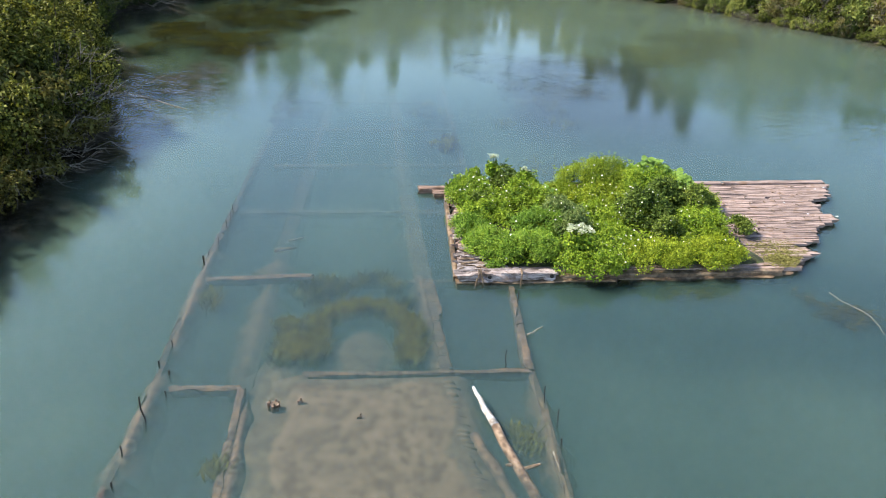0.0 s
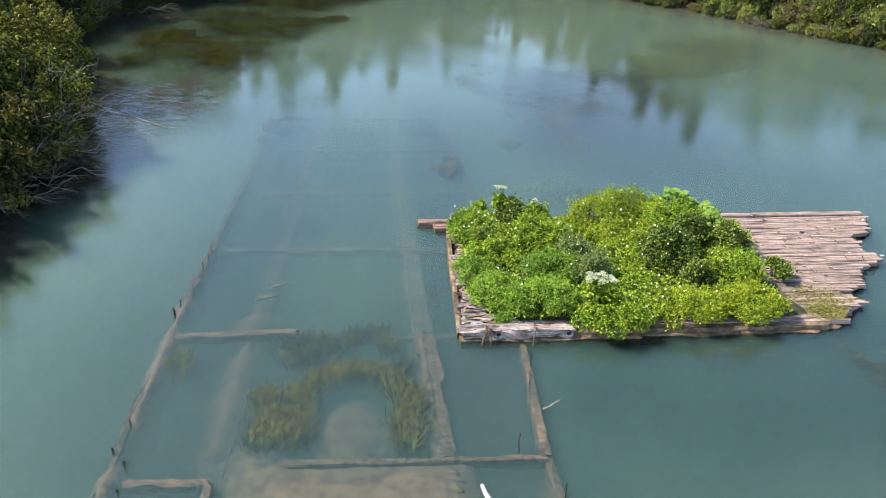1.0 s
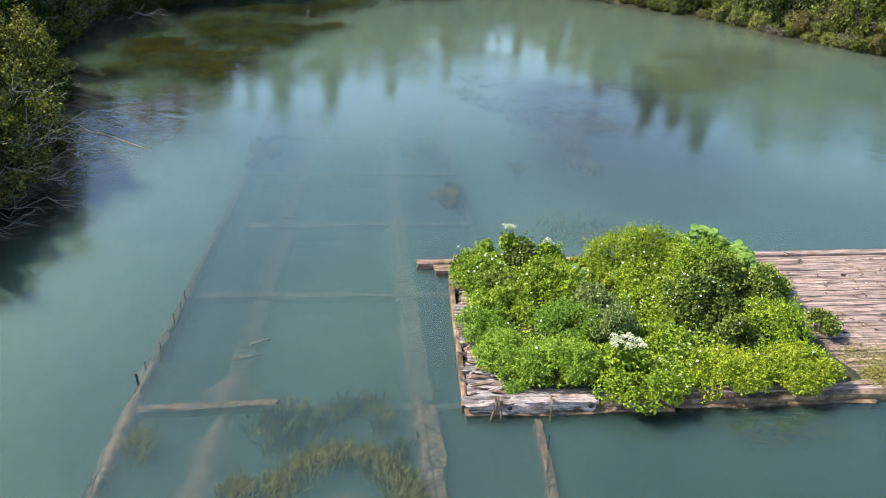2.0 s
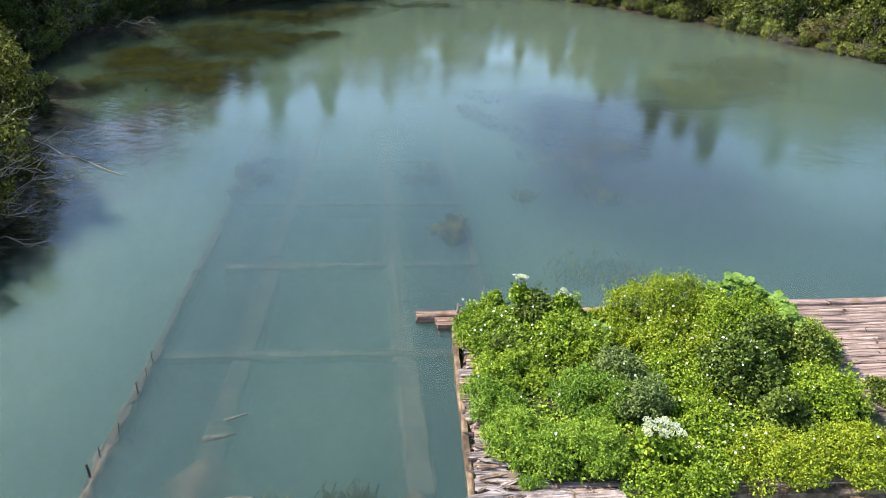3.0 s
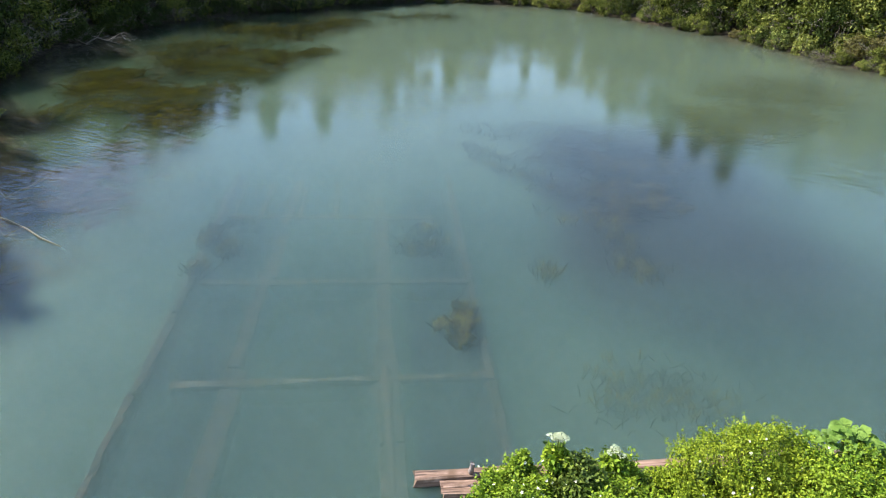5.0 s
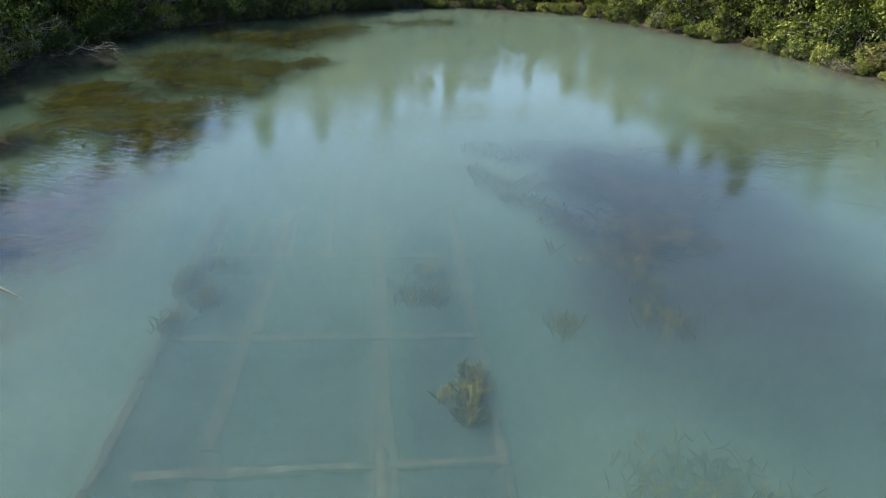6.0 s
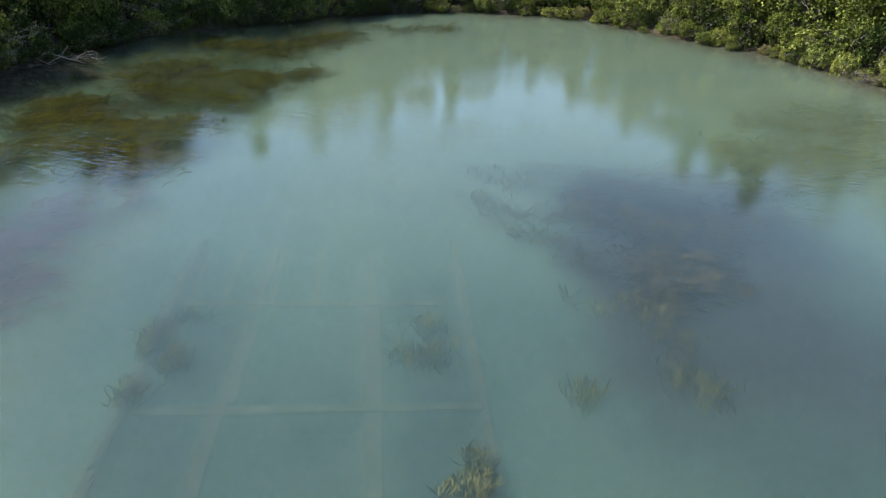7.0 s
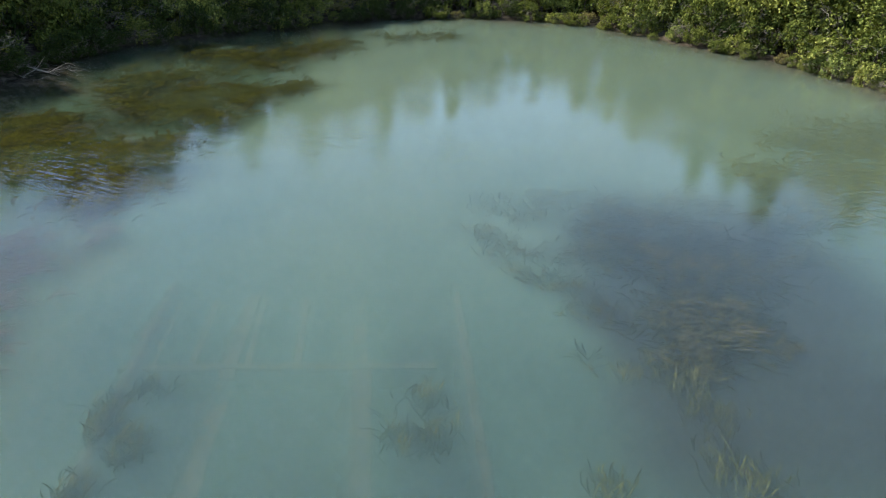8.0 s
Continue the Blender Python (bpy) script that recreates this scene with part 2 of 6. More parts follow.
M_STUB = rough_surface("red_brown_plank", (0.075, 0.045, 0.032), (0.215, 0.138, 0.100), (0.34, 0.24, 0.185), 0.7, 3.0, 0.88, 0.7, 0.02, (0.25, 5.0, 5.0), vary=0.2, stain=(0.13, 0.08, 0.05), cracks=1.4)
M_STAKE = rough_surface("black_stake", (0.012, 0.010, 0.008), (0.03, 0.025, 0.02), (0.07, 0.06, 0.05), 2.0, 12.0, 0.9, 0.6, 0.01)
M_BARE = rough_surface("bleached_wood", (0.20, 0.15, 0.10), (0.46, 0.40, 0.34), (0.78, 0.74, 0.68), 1.0, 5.0, 0.8, 0.5, 0.02, stain=(0.30, 0.21, 0.14))
M_LOGBARK = rough_surface("peeling_log", (0.07, 0.042, 0.026), (0.20, 0.135, 0.085), (0.36, 0.265, 0.185), 1.2, 5.0, 0.85, 0.7, 0.03)
M_TWIG = rough_surface("dead_grey_twig", (0.09, 0.075, 0.055), (0.19, 0.165, 0.13), (0.33, 0.295, 0.24), 1.0, 8.0, 0.9, 0.4, 0.01, sheen=0.08)
M_BARK = rough_surface("bark", (0.02, 0.016, 0.012), (0.055, 0.045, 0.034), (0.11, 0.09, 0.07), 0.8, 6.0, 0.95, 0.9, 0.03)
M_STEM = rough_surface("green_stem", (0.05, 0.07, 0.02), (0.09, 0.12, 0.03), (0.14, 0.17, 0.05), 1.0, 6.0, 0.7, 0.3, 0.005)
M_SOIL = rough_surface("mossy_soil", (0.02, 0.022, 0.009), (0.045, 0.05, 0.016), (0.08, 0.10, 0.03), 0.8, 5.0, 0.98, 0.8, 0.05)
M_MOSS = rough_surface("dry_moss", (0.06, 0.055, 0.014), (0.16, 0.145, 0.034), (0.27, 0.235, 0.075), 1.5, 9.0, 0.98, 0.9, 0.05)
M_VINE = leafy("vine_leaf", (0.028, 0.066, 0.006), (0.150, 0.262, 0.018), (0.385, 0.480, 0.044), (1.0, 1.0, 0.5), share=0.28, patch=0.5)
M_FINE = leafy("willowherb_leaf", (0.034, 0.080, 0.011), (0.142, 0.262, 0.024), (0.320, 0.450, 0.055), (1.0, 1.0, 0.5), share=0.28, patch=0.4)
M_YELLOW = leafy("yellow_green_leaf", (0.042, 0.078, 0.006), (0.192, 0.282, 0.017), (0.425, 0.475, 0.038), (1.0, 1.0, 0.45), share=0.28, patch=0.5)
M_DARK = leafy("dark_shrub_leaf", (0.022, 0.040, 0.010), (0.085, 0.128, 0.022), (0.250, 0.315, 0.060), (1.0, 1.0, 0.5), share=0.25, patch=0.35, sheen=0.1)
M_GREYLEAF = leafy("grey_green_leaf", (0.035, 0.060, 0.018), (0.125, 0.185, 0.050), (0.31, 0.37, 0.13), (1.0, 1.0, 0.6), share=0.3, sheen=0.1)
M_BROAD = leafy("broad_leaf", (0.075, 0.140, 0.022), (0.145, 0.250, 0.042), (0.235, 0.350, 0.070), (1.0, 1.0, 0.5), share=0.3, patch=0.3)
M_BANKLEAF = leafy("bank_leaf", (0.010, 0.016, 0.004), (0.050, 0.072, 0.013), (0.215, 0.240, 0.058), (1.0, 1.0, 0.5), share=0.3, patch=0.45, sheen=0.04)
M_BANKLIGHT = leafy("bank_leaf_light", (0.022, 0.036, 0.007), (0.125, 0.160, 0.032), (0.345, 0.360, 0.105), (1.0, 1.0, 0.5), share=0.28, patch=0.4, sheen=0.06)
# the west bank's shade is put into this darkened leaf colour
M_BANKSHADE = leafy("bank_leaf_shade", (0.010, 0.018, 0.006), (0.024, 0.040, 0.010), (0.050, 0.066, 0.015), (1.0, 1.0, 0.5), share=0.15, sheen=0.03)
M_POINT = leafy("point_leaf", (0.008, 0.012, 0.003), (0.046, 0.056, 0.011), (0.235, 0.240, 0.055), (1.0, 1.0, 0.5), share=0.26, patch=0.35, sheen=0.05)
M_POINTOCHRE = leafy("point_ochre_leaf", (0.016, 0.015, 0.005), (0.088, 0.080, 0.022), (0.225, 0.200, 0.060), (1.0, 0.9, 0.5), share=0.3, sheen=0.05)
M_AUTUMN = leafy("ochre_leaf", (0.050, 0.047, 0.016), (0.135, 0.125, 0.042), (0.235, 0.220, 0.095), (1.0, 0.9, 0.5))
M_NEEDLE = leafy("needle", (0.035, 0.062, 0.018), (0.075, 0.125, 0.034), (0.120, 0.175, 0.050), (0.9, 1.0, 0.5), share=0.15)
M_WEED = leafy("eelgrass", (0.014, 0.019, 0.006), (0.058, 0.066, 0.021), (0.190, 0.184, 0.068), (1.0, 1.0, 0.5), share=0.15, patch=0.12, sheen=0.0)
M_WEEDFAR = leafy("meadow_eelgrass", (0.008, 0.010, 0.006), (0.040, 0.043, 0.017), (0.130, 0.122, 0.046), (1.0, 1.0, 0.5), share=0.15, patch=0.10, sheen=0.0)
M_MAT = leafy("brown_weed", (0.007, 0.009, 0.002), (0.030, 0.032, 0.006), (0.098, 0.090, 0.016), (1.0, 0.9, 0.4), share=0.15, patch=0.15, sheen=0.0)
M_REDWEED = leafy("reddish_weed", (0.024, 0.019, 0.018), (0.062, 0.048, 0.045), (0.120, 0.096, 0.090), (1.0, 0.9, 0.7), share=0.15, patch=0.15, sheen=0.0)
# near-black blades, set below the weed so that its gaps come out dark
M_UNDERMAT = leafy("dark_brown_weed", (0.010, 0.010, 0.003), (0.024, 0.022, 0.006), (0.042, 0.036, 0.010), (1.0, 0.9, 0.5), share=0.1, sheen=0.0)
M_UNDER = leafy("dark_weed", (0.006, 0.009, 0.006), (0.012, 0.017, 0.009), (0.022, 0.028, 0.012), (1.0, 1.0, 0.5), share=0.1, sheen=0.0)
M_PETAL = leafy("white_petal", (0.70, 0.70, 0.64), (0.80, 0.80, 0.75), (0.86, 0.86, 0.82), (1, 1, 0.95), share=0.3)
M_UMBEL = leafy("cream_umbel", (0.26, 0.32, 0.16), (0.42, 0.46, 0.28), (0.62, 0.63, 0.48), (1, 1, 0.9), share=0.25)
M_GUANO = rough_surface("guano", (0.55, 0.54, 0.5), (0.72, 0.71, 0.68), (0.82, 0.81, 0.8), 4.0, 20.0, 0.9)

# ---- builders ----


def mesh_from(name, verts, faces, material, smooth=False):
    me = bpy.data.meshes.new(name)
    me.from_pydata([tuple(v) for v in verts], [], [tuple(f) for f in faces])
    me.materials.append(material)
    if smooth:
        me.polygons.foreach_set("use_smooth", [True] * len(me.polygons))
    me.update()
    return me


def part(name, me, parent=None, label="", m=None):
    ob = new(name, me)
    if parent:
        ob.parent = parent
    if m is not None:
        ob.matrix_basis = m
    return tagged(ob, label) if label else ob


def thing(name, place, label, category, group="", kind=""):
    ob = new(name)
    ob.empty_display_size = 0.3
    ob.location = place
    return tagged(ob, label, category, group, kind)


def quads_mesh(name, corners, material):
    """A mesh of loose quads from an array of n x 4 corners."""
    n = len(corners)
    me = bpy.data.meshes.new(name)
    me.vertices.add(4 * n), me.loops.add(4 * n), me.polygons.add(n)
    me.vertices.foreach_set("co", corners.astype(np.float32).ravel())
    me.loops.foreach_set("vertex_index", np.arange(4 * n, dtype=np.int32))
    me.polygons.foreach_set("loop_start", np.arange(0, 4 * n, 4, dtype=np.int32))
    me.materials.append(material)
    me.update(calc_edges=True)
    return me


def unit(a):
    return a / (np.linalg.norm(a, axis=-1, keepdims=True) + 1e-9)


def leaves(P, D, N, length, width, r, droop=0.25):
    """Leaf blades, folded a little along the middle: base, side, tip, side."""
    n = len(P)
    L = (length * r.uniform(0.65, 1.3, n))[:, None]
    W = (width * r.uniform(0.7, 1.25, n))[:, None]
    S = unit(np.cross(D, N))
    U = unit(np.cross(S, D))
    mid = P + D * L * 0.45
    return np.stack([P, mid + S * W * 0.5 + U * W * 0.15, P + D * L - U * L * droop, mid - S * W * 0.5 + U * W * 0.15], 1)


def sphere_dirs(n, r, up=0.0):
    d = r.normal(size=(n, 3))
    d = unit(d)
    d[:, 2] += up
    return unit(d)


def clump_leaves(centres, radii, total, length, width, r, up=0.25, droop=0.25, flat=0.8, shoots=0.38):
    """Leaves on the outer part of round clumps, tips outward and down."""
    weight = radii**2 / (radii**2).sum()
    k = r.choice(len(centres), total, p=weight)
    d = sphere_dirs(total, r, up)
    deep = r.uniform(0.45, 1.08, total) ** 0.5
    P = centres[k] + d * (radii[k] * deep)[:, None] * np.array([1, 1, flat])
    D = unit(d * 0.7 + r.normal(size=(total, 3)) * 0.6 + np.array([0, 0, -0.12]))
    N = unit(d * 0.8 + np.array([0, 0, 0.7]) + r.normal(size=(total, 3)) * 0.42)
    k2 = int(total * shoots)
    if k2:    # some leaves stand on shoots that reach out of the clump
        per = 7
        base = sphere_dirs(len(centres) * per, r, up + 0.55)
        reach = r.uniform(0.7, 1.75, len(base))
        pick = r.integers(0, len(base), k2)
        f = r.uniform(0.35, 1.0, k2)
        c = pick // per
        P[:k2] = centres[c] + base[pick] * (radii[c] * reach[pick] * f)[:, None] + r.normal(size=(k2, 3)) * length * 0.3
        D[:k2] = unit(base[pick] * 0.7 + r.normal(size=(k2, 3)) * 0.7)
    return leaves(P, D, N, length, width, r, droop)


def tube(V, F, pts, r0, r1, sides=6):
    """Adds a tapered tube along pts to the lists V and F."""
    pts = [Vector(p) for p in pts]
    base = len(V)
    n = len(pts)
    for i, p in enumerate(pts):
        way = (pts[min(i + 1, n - 1)] - pts[max(i - 1, 0)]).normalized()
        a = way.orthogonal().normalized()
        b = way.cross(a)
        rad = r0 + (r1 - r0) * i / max(n - 1, 1)
        for s in range(sides):
            t = 2 * math.pi * s / sides
            V.append(tuple(p + a * (rad * math.cos(t)) + b * (rad * math.sin(t))))
    for i in range(n - 1):
        for s in range(sides):
            t = (s + 1) % sides
            F.append((base + i * sides + s, base + i * sides + t, base + (i + 1) * sides + t, base + (i + 1) * sides + s))
    F.append(tuple(base + s for s in reversed(range(sides))))
    F.append(tuple(base + (n - 1) * sides + s for s in range(sides)))


def bent(a, b, r, bow=0.15, steps=4):
    """Points from a to b along a crooked line."""
    a, b = np.array(a, float), np.array(b, float)
    size = np.linalg.norm(b - a)
    pts = [a + (b - a) * i / steps for i in range(steps + 1)]
    return [p + (r.normal(size=3) * size * bow * 0.4 * math.sin(math.pi * i / steps) if 0 < i < steps else 0) for i, p in enumerate(pts)]


def timber_mesh(name, length, width, height, material, r, segs=6, worn=0.03, ragged=0.08, edge=0.16):
    """A squared timber along x from 0, its edges knocked off and its ends broken."""
    V, F = [], []
    c = min(width, height) * edge
    prof = [(-width / 2, -height / 2), (width / 2, -height / 2), (width / 2, height / 2 - c), (width / 2 - c, height / 2), (-width / 2 + c, height / 2), (-width / 2, height / 2 - c)]
    for i in range(segs + 1):
        for y, z in prof:
            x = length * i / segs
            if i in (0, segs):
                x += r.normal() * ragged
            V.append((x, y + r.normal() * worn * 0.5, z + r.normal() * worn * 0.4))
    k = len(prof)
    for i in range(segs):
        for s in range(k):
            t = (s + 1) % k
            F.append((i * k + s, (i + 1) * k + s, (i + 1) * k + t, i * k + t))
    F.append(tuple(range(k)))
    F.append(tuple(segs * k + s for s in reversed(range(k))))
    return mesh_from(name, V, F, material)


def along(a, b, z=None):
    """The pose of a timber that runs from a to b."""
    a, b = Vector(a), Vector(b)
    d = b - a
    return Matrix.Translation(a) @ d.to_track_quat("X", "Z").to_matrix().to_4x4(), d.length

# ---- ground, shore and water ----
SHORE = np.array([(-20, -60), (-20.5, 0), (-21.32, 19.90), (-21.06, 29.30), (-20.81, 35.53), (-22.76, 41.75), (-28.56, 52.10), (-36.33, 65.41), (-38.64, 73.45), (-38.44, 81.31), (-37.26, 88.06), (-34.66, 96.01),
                  (-27.39, 103.84), (-20.19, 111.86), (-10.98, 117.48), (-4.12, 120.26), (2.93, 120.02), (13.21, 118.36), (21.20, 109.23), (26.84, 102.02), (31.54, 96.87), (36.68, 86.35), (44.39, 76.78), (53.24, 62.28), (58.63, 30.61), (58, -60)], float)


def shore_gap(x, y):
    """Distance from the shoreline: positive on land, negative over water."""
    p = np.stack([x, y], -1)
    best = np.full(x.shape, 1e9)
    inside = np.zeros(x.shape, bool)
    for a, b in zip(SHORE, np.roll(SHORE, -1, 0)):
        ab = b - a
        t = np.clip(((p - a) @ ab) / (ab @ ab), 0, 1)
        best = np.minimum(best, np.linalg.norm(p - a - t[..., None] * ab, axis=-1))
        cross = ((a[1] > y) != (b[1] > y)) & (x < (b[0] - a[0]) * (y - a[1]) / (b[1] - a[1] + 1e-12) + a[0])
        inside ^= cross
    return np.where(inside, -best, best)


def ground_height(x, y):
    wave = 0.5 * np.sin(x * 0.61 + 1.3 * np.sin(y * 0.37)) + 0.5 * np.sin(y * 0.53 + 1.1 * np.sin(x * 0.29))
    g = shore_gap(x, y) + 0.7 * wave
    land = 0.06 + 0.9 * (1 - np.exp(-np.maximum(g, 0) / 4)) + np.minimum(np.maximum(g, 0), 60) * 0.02 + 0.12 * wave
    bed = np.maximum(np.maximum(g, -2.2) * 0.03 + np.minimum(g + 2.2, 0) * 0.28, -1.75) + 0.04 * wave
    return np.where(g > 0, land, np.minimum(bed - 0.045, -0.01))


def axis_steps(lo, hi, step, far):
    near = np.arange(lo, hi + step, step)
    out = np.geomspace(step * 1.5, far, 14)
    return np.r_[(lo - out)[::-1], near, near[-1] + out]


gx, gy = axis_steps(-50, 62, 1.0, 2500), axis_steps(-20, 132, 1.0, 2500)
GX, GY = np.meshgrid(gx, gy)
GZ = ground_height(GX, GY)
nx = len(gx)
cells = [(j * nx + i, j * nx + i + 1, (j + 1) * nx + i + 1, (j + 1) * nx + i) for j in range(len(gy) - 1) for i in range(nx - 1)]
ground = new("ground", mesh_from("ground", np.stack([GX.ravel(), GY.ravel(), GZ.ravel()], 1), cells, M_GROUND, True))
tagged(ground, "dark earth banks and silty bed of the pond", "ground", kind="structure")


def sheet(name, z, material, parent=None):
    me = mesh_from(name, [(-75, -75, z), (85, -75, z), (85, 140, z), (-75, 140, z)], [(0, 1, 2, 3)], material)
    return part(name, me, parent)


water = tagged(sheet("water", 0.0, M_WATER), "cloudy turquoise pond water with light ripples", "water", kind="structure")
for (z, _, _), m in zip(SILT_LEVELS, M_SILT):
    tagged(sheet("silt_layer", z, m, water), kind="structure")

# ---- the sunken timber dock ----
TURN = radians(8.0)
DU, DV = np.array([math.cos(TURN), math.sin(TURN)]), np.array([-math.sin(TURN), math.cos(TURN)])


def sunken_wall(label, a, b, z0, z1, width, height, pieces, r, group="sunken dock walls", material=None):
    """A long wall of heavy timbers, laid end to end in two courses."""
    a, b = np.array(a, float), np.array(b, float)
    w = thing("sunken_wall", (a[0], a[1], z0), label, "timber wall", group)
    for course in range(2):
        cuts = np.linspace(0, 1, pieces + 1)
        cuts[1:-1] += r.normal(size=pieces - 1) * 0.15 / pieces
        for t0, t1 in zip(cuts[:-1], cuts[1:]):
            za, zb = z0 + (z1 - z0) * t0 - course * height * 0.97, z0 + (z1 - z0) * t1 - course * height * 0.97
            side = DU * r.normal() * 0.05
            pa = (*(a + (b - a) * t0 + side), za - height / 2 + r.normal() * 0.03)
            pb = (*(a + (b - a) * t1 + side), zb - height / 2 + r.normal() * 0.03)
            m, size = along(pa, pb)
            part("timber", timber_mesh("timber", size, width * r.uniform(0.85, 1.1), height, material or M_SUNK, r, 8, 0.05, 0.12), w, m=Matrix.Translation((-a[0], -a[1], -z0)) @ m)
    return w


r = np.random.default_rng(11)
sunken_wall("silt-covered outer dock wall just under the water", (-7.06, 5.16), (-9.31, 22.33), -0.20, -0.18, 0.24, 0.45, 5, r, material=M_DARKSUNK)
sunken_wall("silt-covered outer dock wall sinking out of sight", (-9.31, 22.33), (-10.63, 33.97), -0.11, -0.26, 0.28, 0.45, 4, r, material=M_DARKSUNK)
sunken_wall("outer dock wall deep in cloudy water", (-10.63, 33.97), (-13.23, 54.36), -0.27, -0.85, 0.36, 0.5, 4, r, material=M_DARKSUNK)
sunken_wall("inner dock wall crusted with brown silt", (-4.10, 5.17), (-5.57, 14.91), -0.15, -0.15, 0.24, 0.45, 4, r)
sunken_wall("inner dock wall deep in cloudy water", (-5.72, 15.22), (-8.01, 36.01), -0.50, -0.60, 0.7, 0.4, 4, r, material=M_PALESILT)
sunken_wall("inner dock wall fading in deep water", (-8.01, 36.01), (-9.84, 53.30), -0.62, -0.74, 0.6, 0.4, 3, r, material=M_PALESILT)
sunken_wall("outer dock wall of long timbers under water", (4.72, 5.22), (3.32, 16.70), -0.26, -0.16, 0.28, 0.45, 3, r)
sunken_wall("outer dock wall of long timbers beside the raft", (3.32, 16.70), (2.90, 21.90), -0.09, -0.06, 0.28, 0.45, 2, r)
sunken_wall("outer dock wall beyond the raft, pale with silt", (1.32, 31.01), (-1.55, 55.20), -0.52, -0.70, 0.34, 0.45, 5, r, material=M_PALESILT)
sunken_wall("broad inner wall heaped with silt", (0.52, 16.90), (-0.55, 22.52), -0.24, -0.30, 0.6, 0.4, 2, r)
sunken_wall("broad inner wall deep in cloudy water", (-0.65, 22.94), (-3.07, 37.72), -0.47, -0.62, 0.8, 0.4, 3, r, material=M_PALESILT)
sunken_wall("broad inner wall fading in deep water", (-3.07, 37.72), (-5.44, 54.25), -0.64, -0.74, 0.75, 0.4, 3, r, material=M_PALESILT)


def cross_beam(label, a, b, z, width, height, r):
    material = M_PALESILT if z < -0.35 else M_SUNK
    a, b = np.array(a, float), np.array(b, float)
    m, size = along((*a, z - height / 2), (*b, z - height / 2 + r.normal() * 0.02))
    ob = new("cross_beam", timber_mesh("cross_beam", size, width, height, material, r, 9, 0.05, 0.1))
    ob.matrix_basis = m
    return tagged(ob, label, "timber beam", "dock cross beams")


cross_beam("short sunken cross beam between two dock walls", (-7.65, 14.89), (-5.62, 15.08), -0.14, 0.24, 0.3, r)
cross_beam("long sunken cross beam at the edge of the mud", (-3.79, 15.90), (3.22, 16.64), -0.14, 0.17, 0.32, r)
cross_beam("sunken cross beam joining the outer wall", (-8.96, 21.50), (-4.90, 22.06), -0.15, 0.30, 0.3, r)
cross_beam("sunken cross beam running in under the raft", (-4.90, 22.06), (0.87, 22.78), -0.40, 0.3, 0.3, r)
cross_beam("deep sunken cross beam level with the stub", (-10.15, 28.32), (0.36, 29.46), -0.44, 0.36, 0.3, r)
cross_beam("deep sunken cross beam across the dock", (-9.82, 34.79), (0.66, 36.36), -0.52, 0.34, 0.3, r)
cross_beam("faint cross beam in deep water", (-11.50, 41.60), (-0.25, 42.82), -0.60, 0.36, 0.3, r)
cross_beam("faint last cross beam in deep water", (-12.97, 48.01), (-2.05, 49.15), -0.60, 0.36, 0.3, r)
for s in (-12.0, -10.6, -8.7, -7.0):
    cross_beam("faint rib timber at the dock's end", (s, 48.2 + 0.14 * (s + 12)), (s - 0.6, 52.6 + 0.14 * (s + 12)), -0.70, 0.3, 0.3, r)


def silt_heap(label, a, b, half, top, rough, seed, material, peak=0.5):
    """A ragged ridge of silt and rubble that has settled along a wall."""
    a, b = np.array(a, float), np.array(b, float)
    size = np.linalg.norm(b - a)
    u = (b - a) / size
    v = np.array([-u[1], u[0]])
    S, W = np.meshgrid(np.arange(0, size, 0.10), np.linspace(-1, 1, 17))
    V = []
    for s, w in zip(S.ravel(), W.ravel()):
        wide = half * (1.1 + 0.7 * noise.noise(Vector((s * 0.7, seed, 0))) + 0.4 * noise.noise(Vector((s * 2.2, seed, 4))))
        p = a + u * s + v * w * wide
        bump = noise.noise(Vector((s * 1.9, w * 1.5, seed))) + 0.7 * noise.noise(Vector((s * 6.5, w * 4.0, seed)))
        end = max(0.0, 1 - min(s, size - s) / min(1.4, size / 3)) ** 2
        V.append((p[0], p[1], top - 0.45 * end - 0.62 * abs(w - 0.05) ** 1.5 + rough * bump * (1 - 0.5 * abs(w))))
    k = S.shape[1]
    F = [(j * k + i, j * k + i + 1, (j + 1) * k + i + 1, (j + 1) * k + i) for j in range(S.shape[0] - 1) for i in range(k - 1)]
    return tagged(new("silt_heap", mesh_from("silt_heap", V, F, material, True)), label, "silt", "silt heaps", "structure")


silt_heap("dark rubble heaped on the outer dock wall", (-7.0, 5.0), (-7.82, 11.6), 0.45, 0.0, 0.14, 3, M_DARKSUNK)
silt_heap("pale silt along the outer dock wall", (-7.75, 11.0), (-8.36, 16.27), 0.50, -0.10, 0.05, 13, M_SUNK)
silt_heap("brown silt settled along the outer dock wall", (-8.36, 16.27), (-9.56, 24.63), 0.48, -0.11, 0.06, 4, M_SUNK)
silt_heap("crumbling brown silt along the inner wall", (-3.75, 5.17), (-5.35, 15.02), 0.42, -0.10, 0.09, 5, M_SUNK)
silt_heap("brown silt ridge in deeper water", (-5.72, 15.22), (-6.83, 24.51), 0.8, -0.36, 0.04, 6, M_MUD)
silt_heap("cloudy mud shoal inside the eelgrass crescent", (-2.1, 15.4), (-2.3, 19.4), 1.7, -0.30, 0.03, 14, M_MUD)
silt_heap("mud sloping down to the inner wall", (-4.9, 14.0), (-4.5, 18.0), 1.1, -0.27, 0.05, 15, M_MUD)
silt_heap("pale silt spilling off the broad inner wall", (0.37, 16.48), (-0.80, 23.45), 0.50, -0.20, 0.05, 7, M_SUNK)
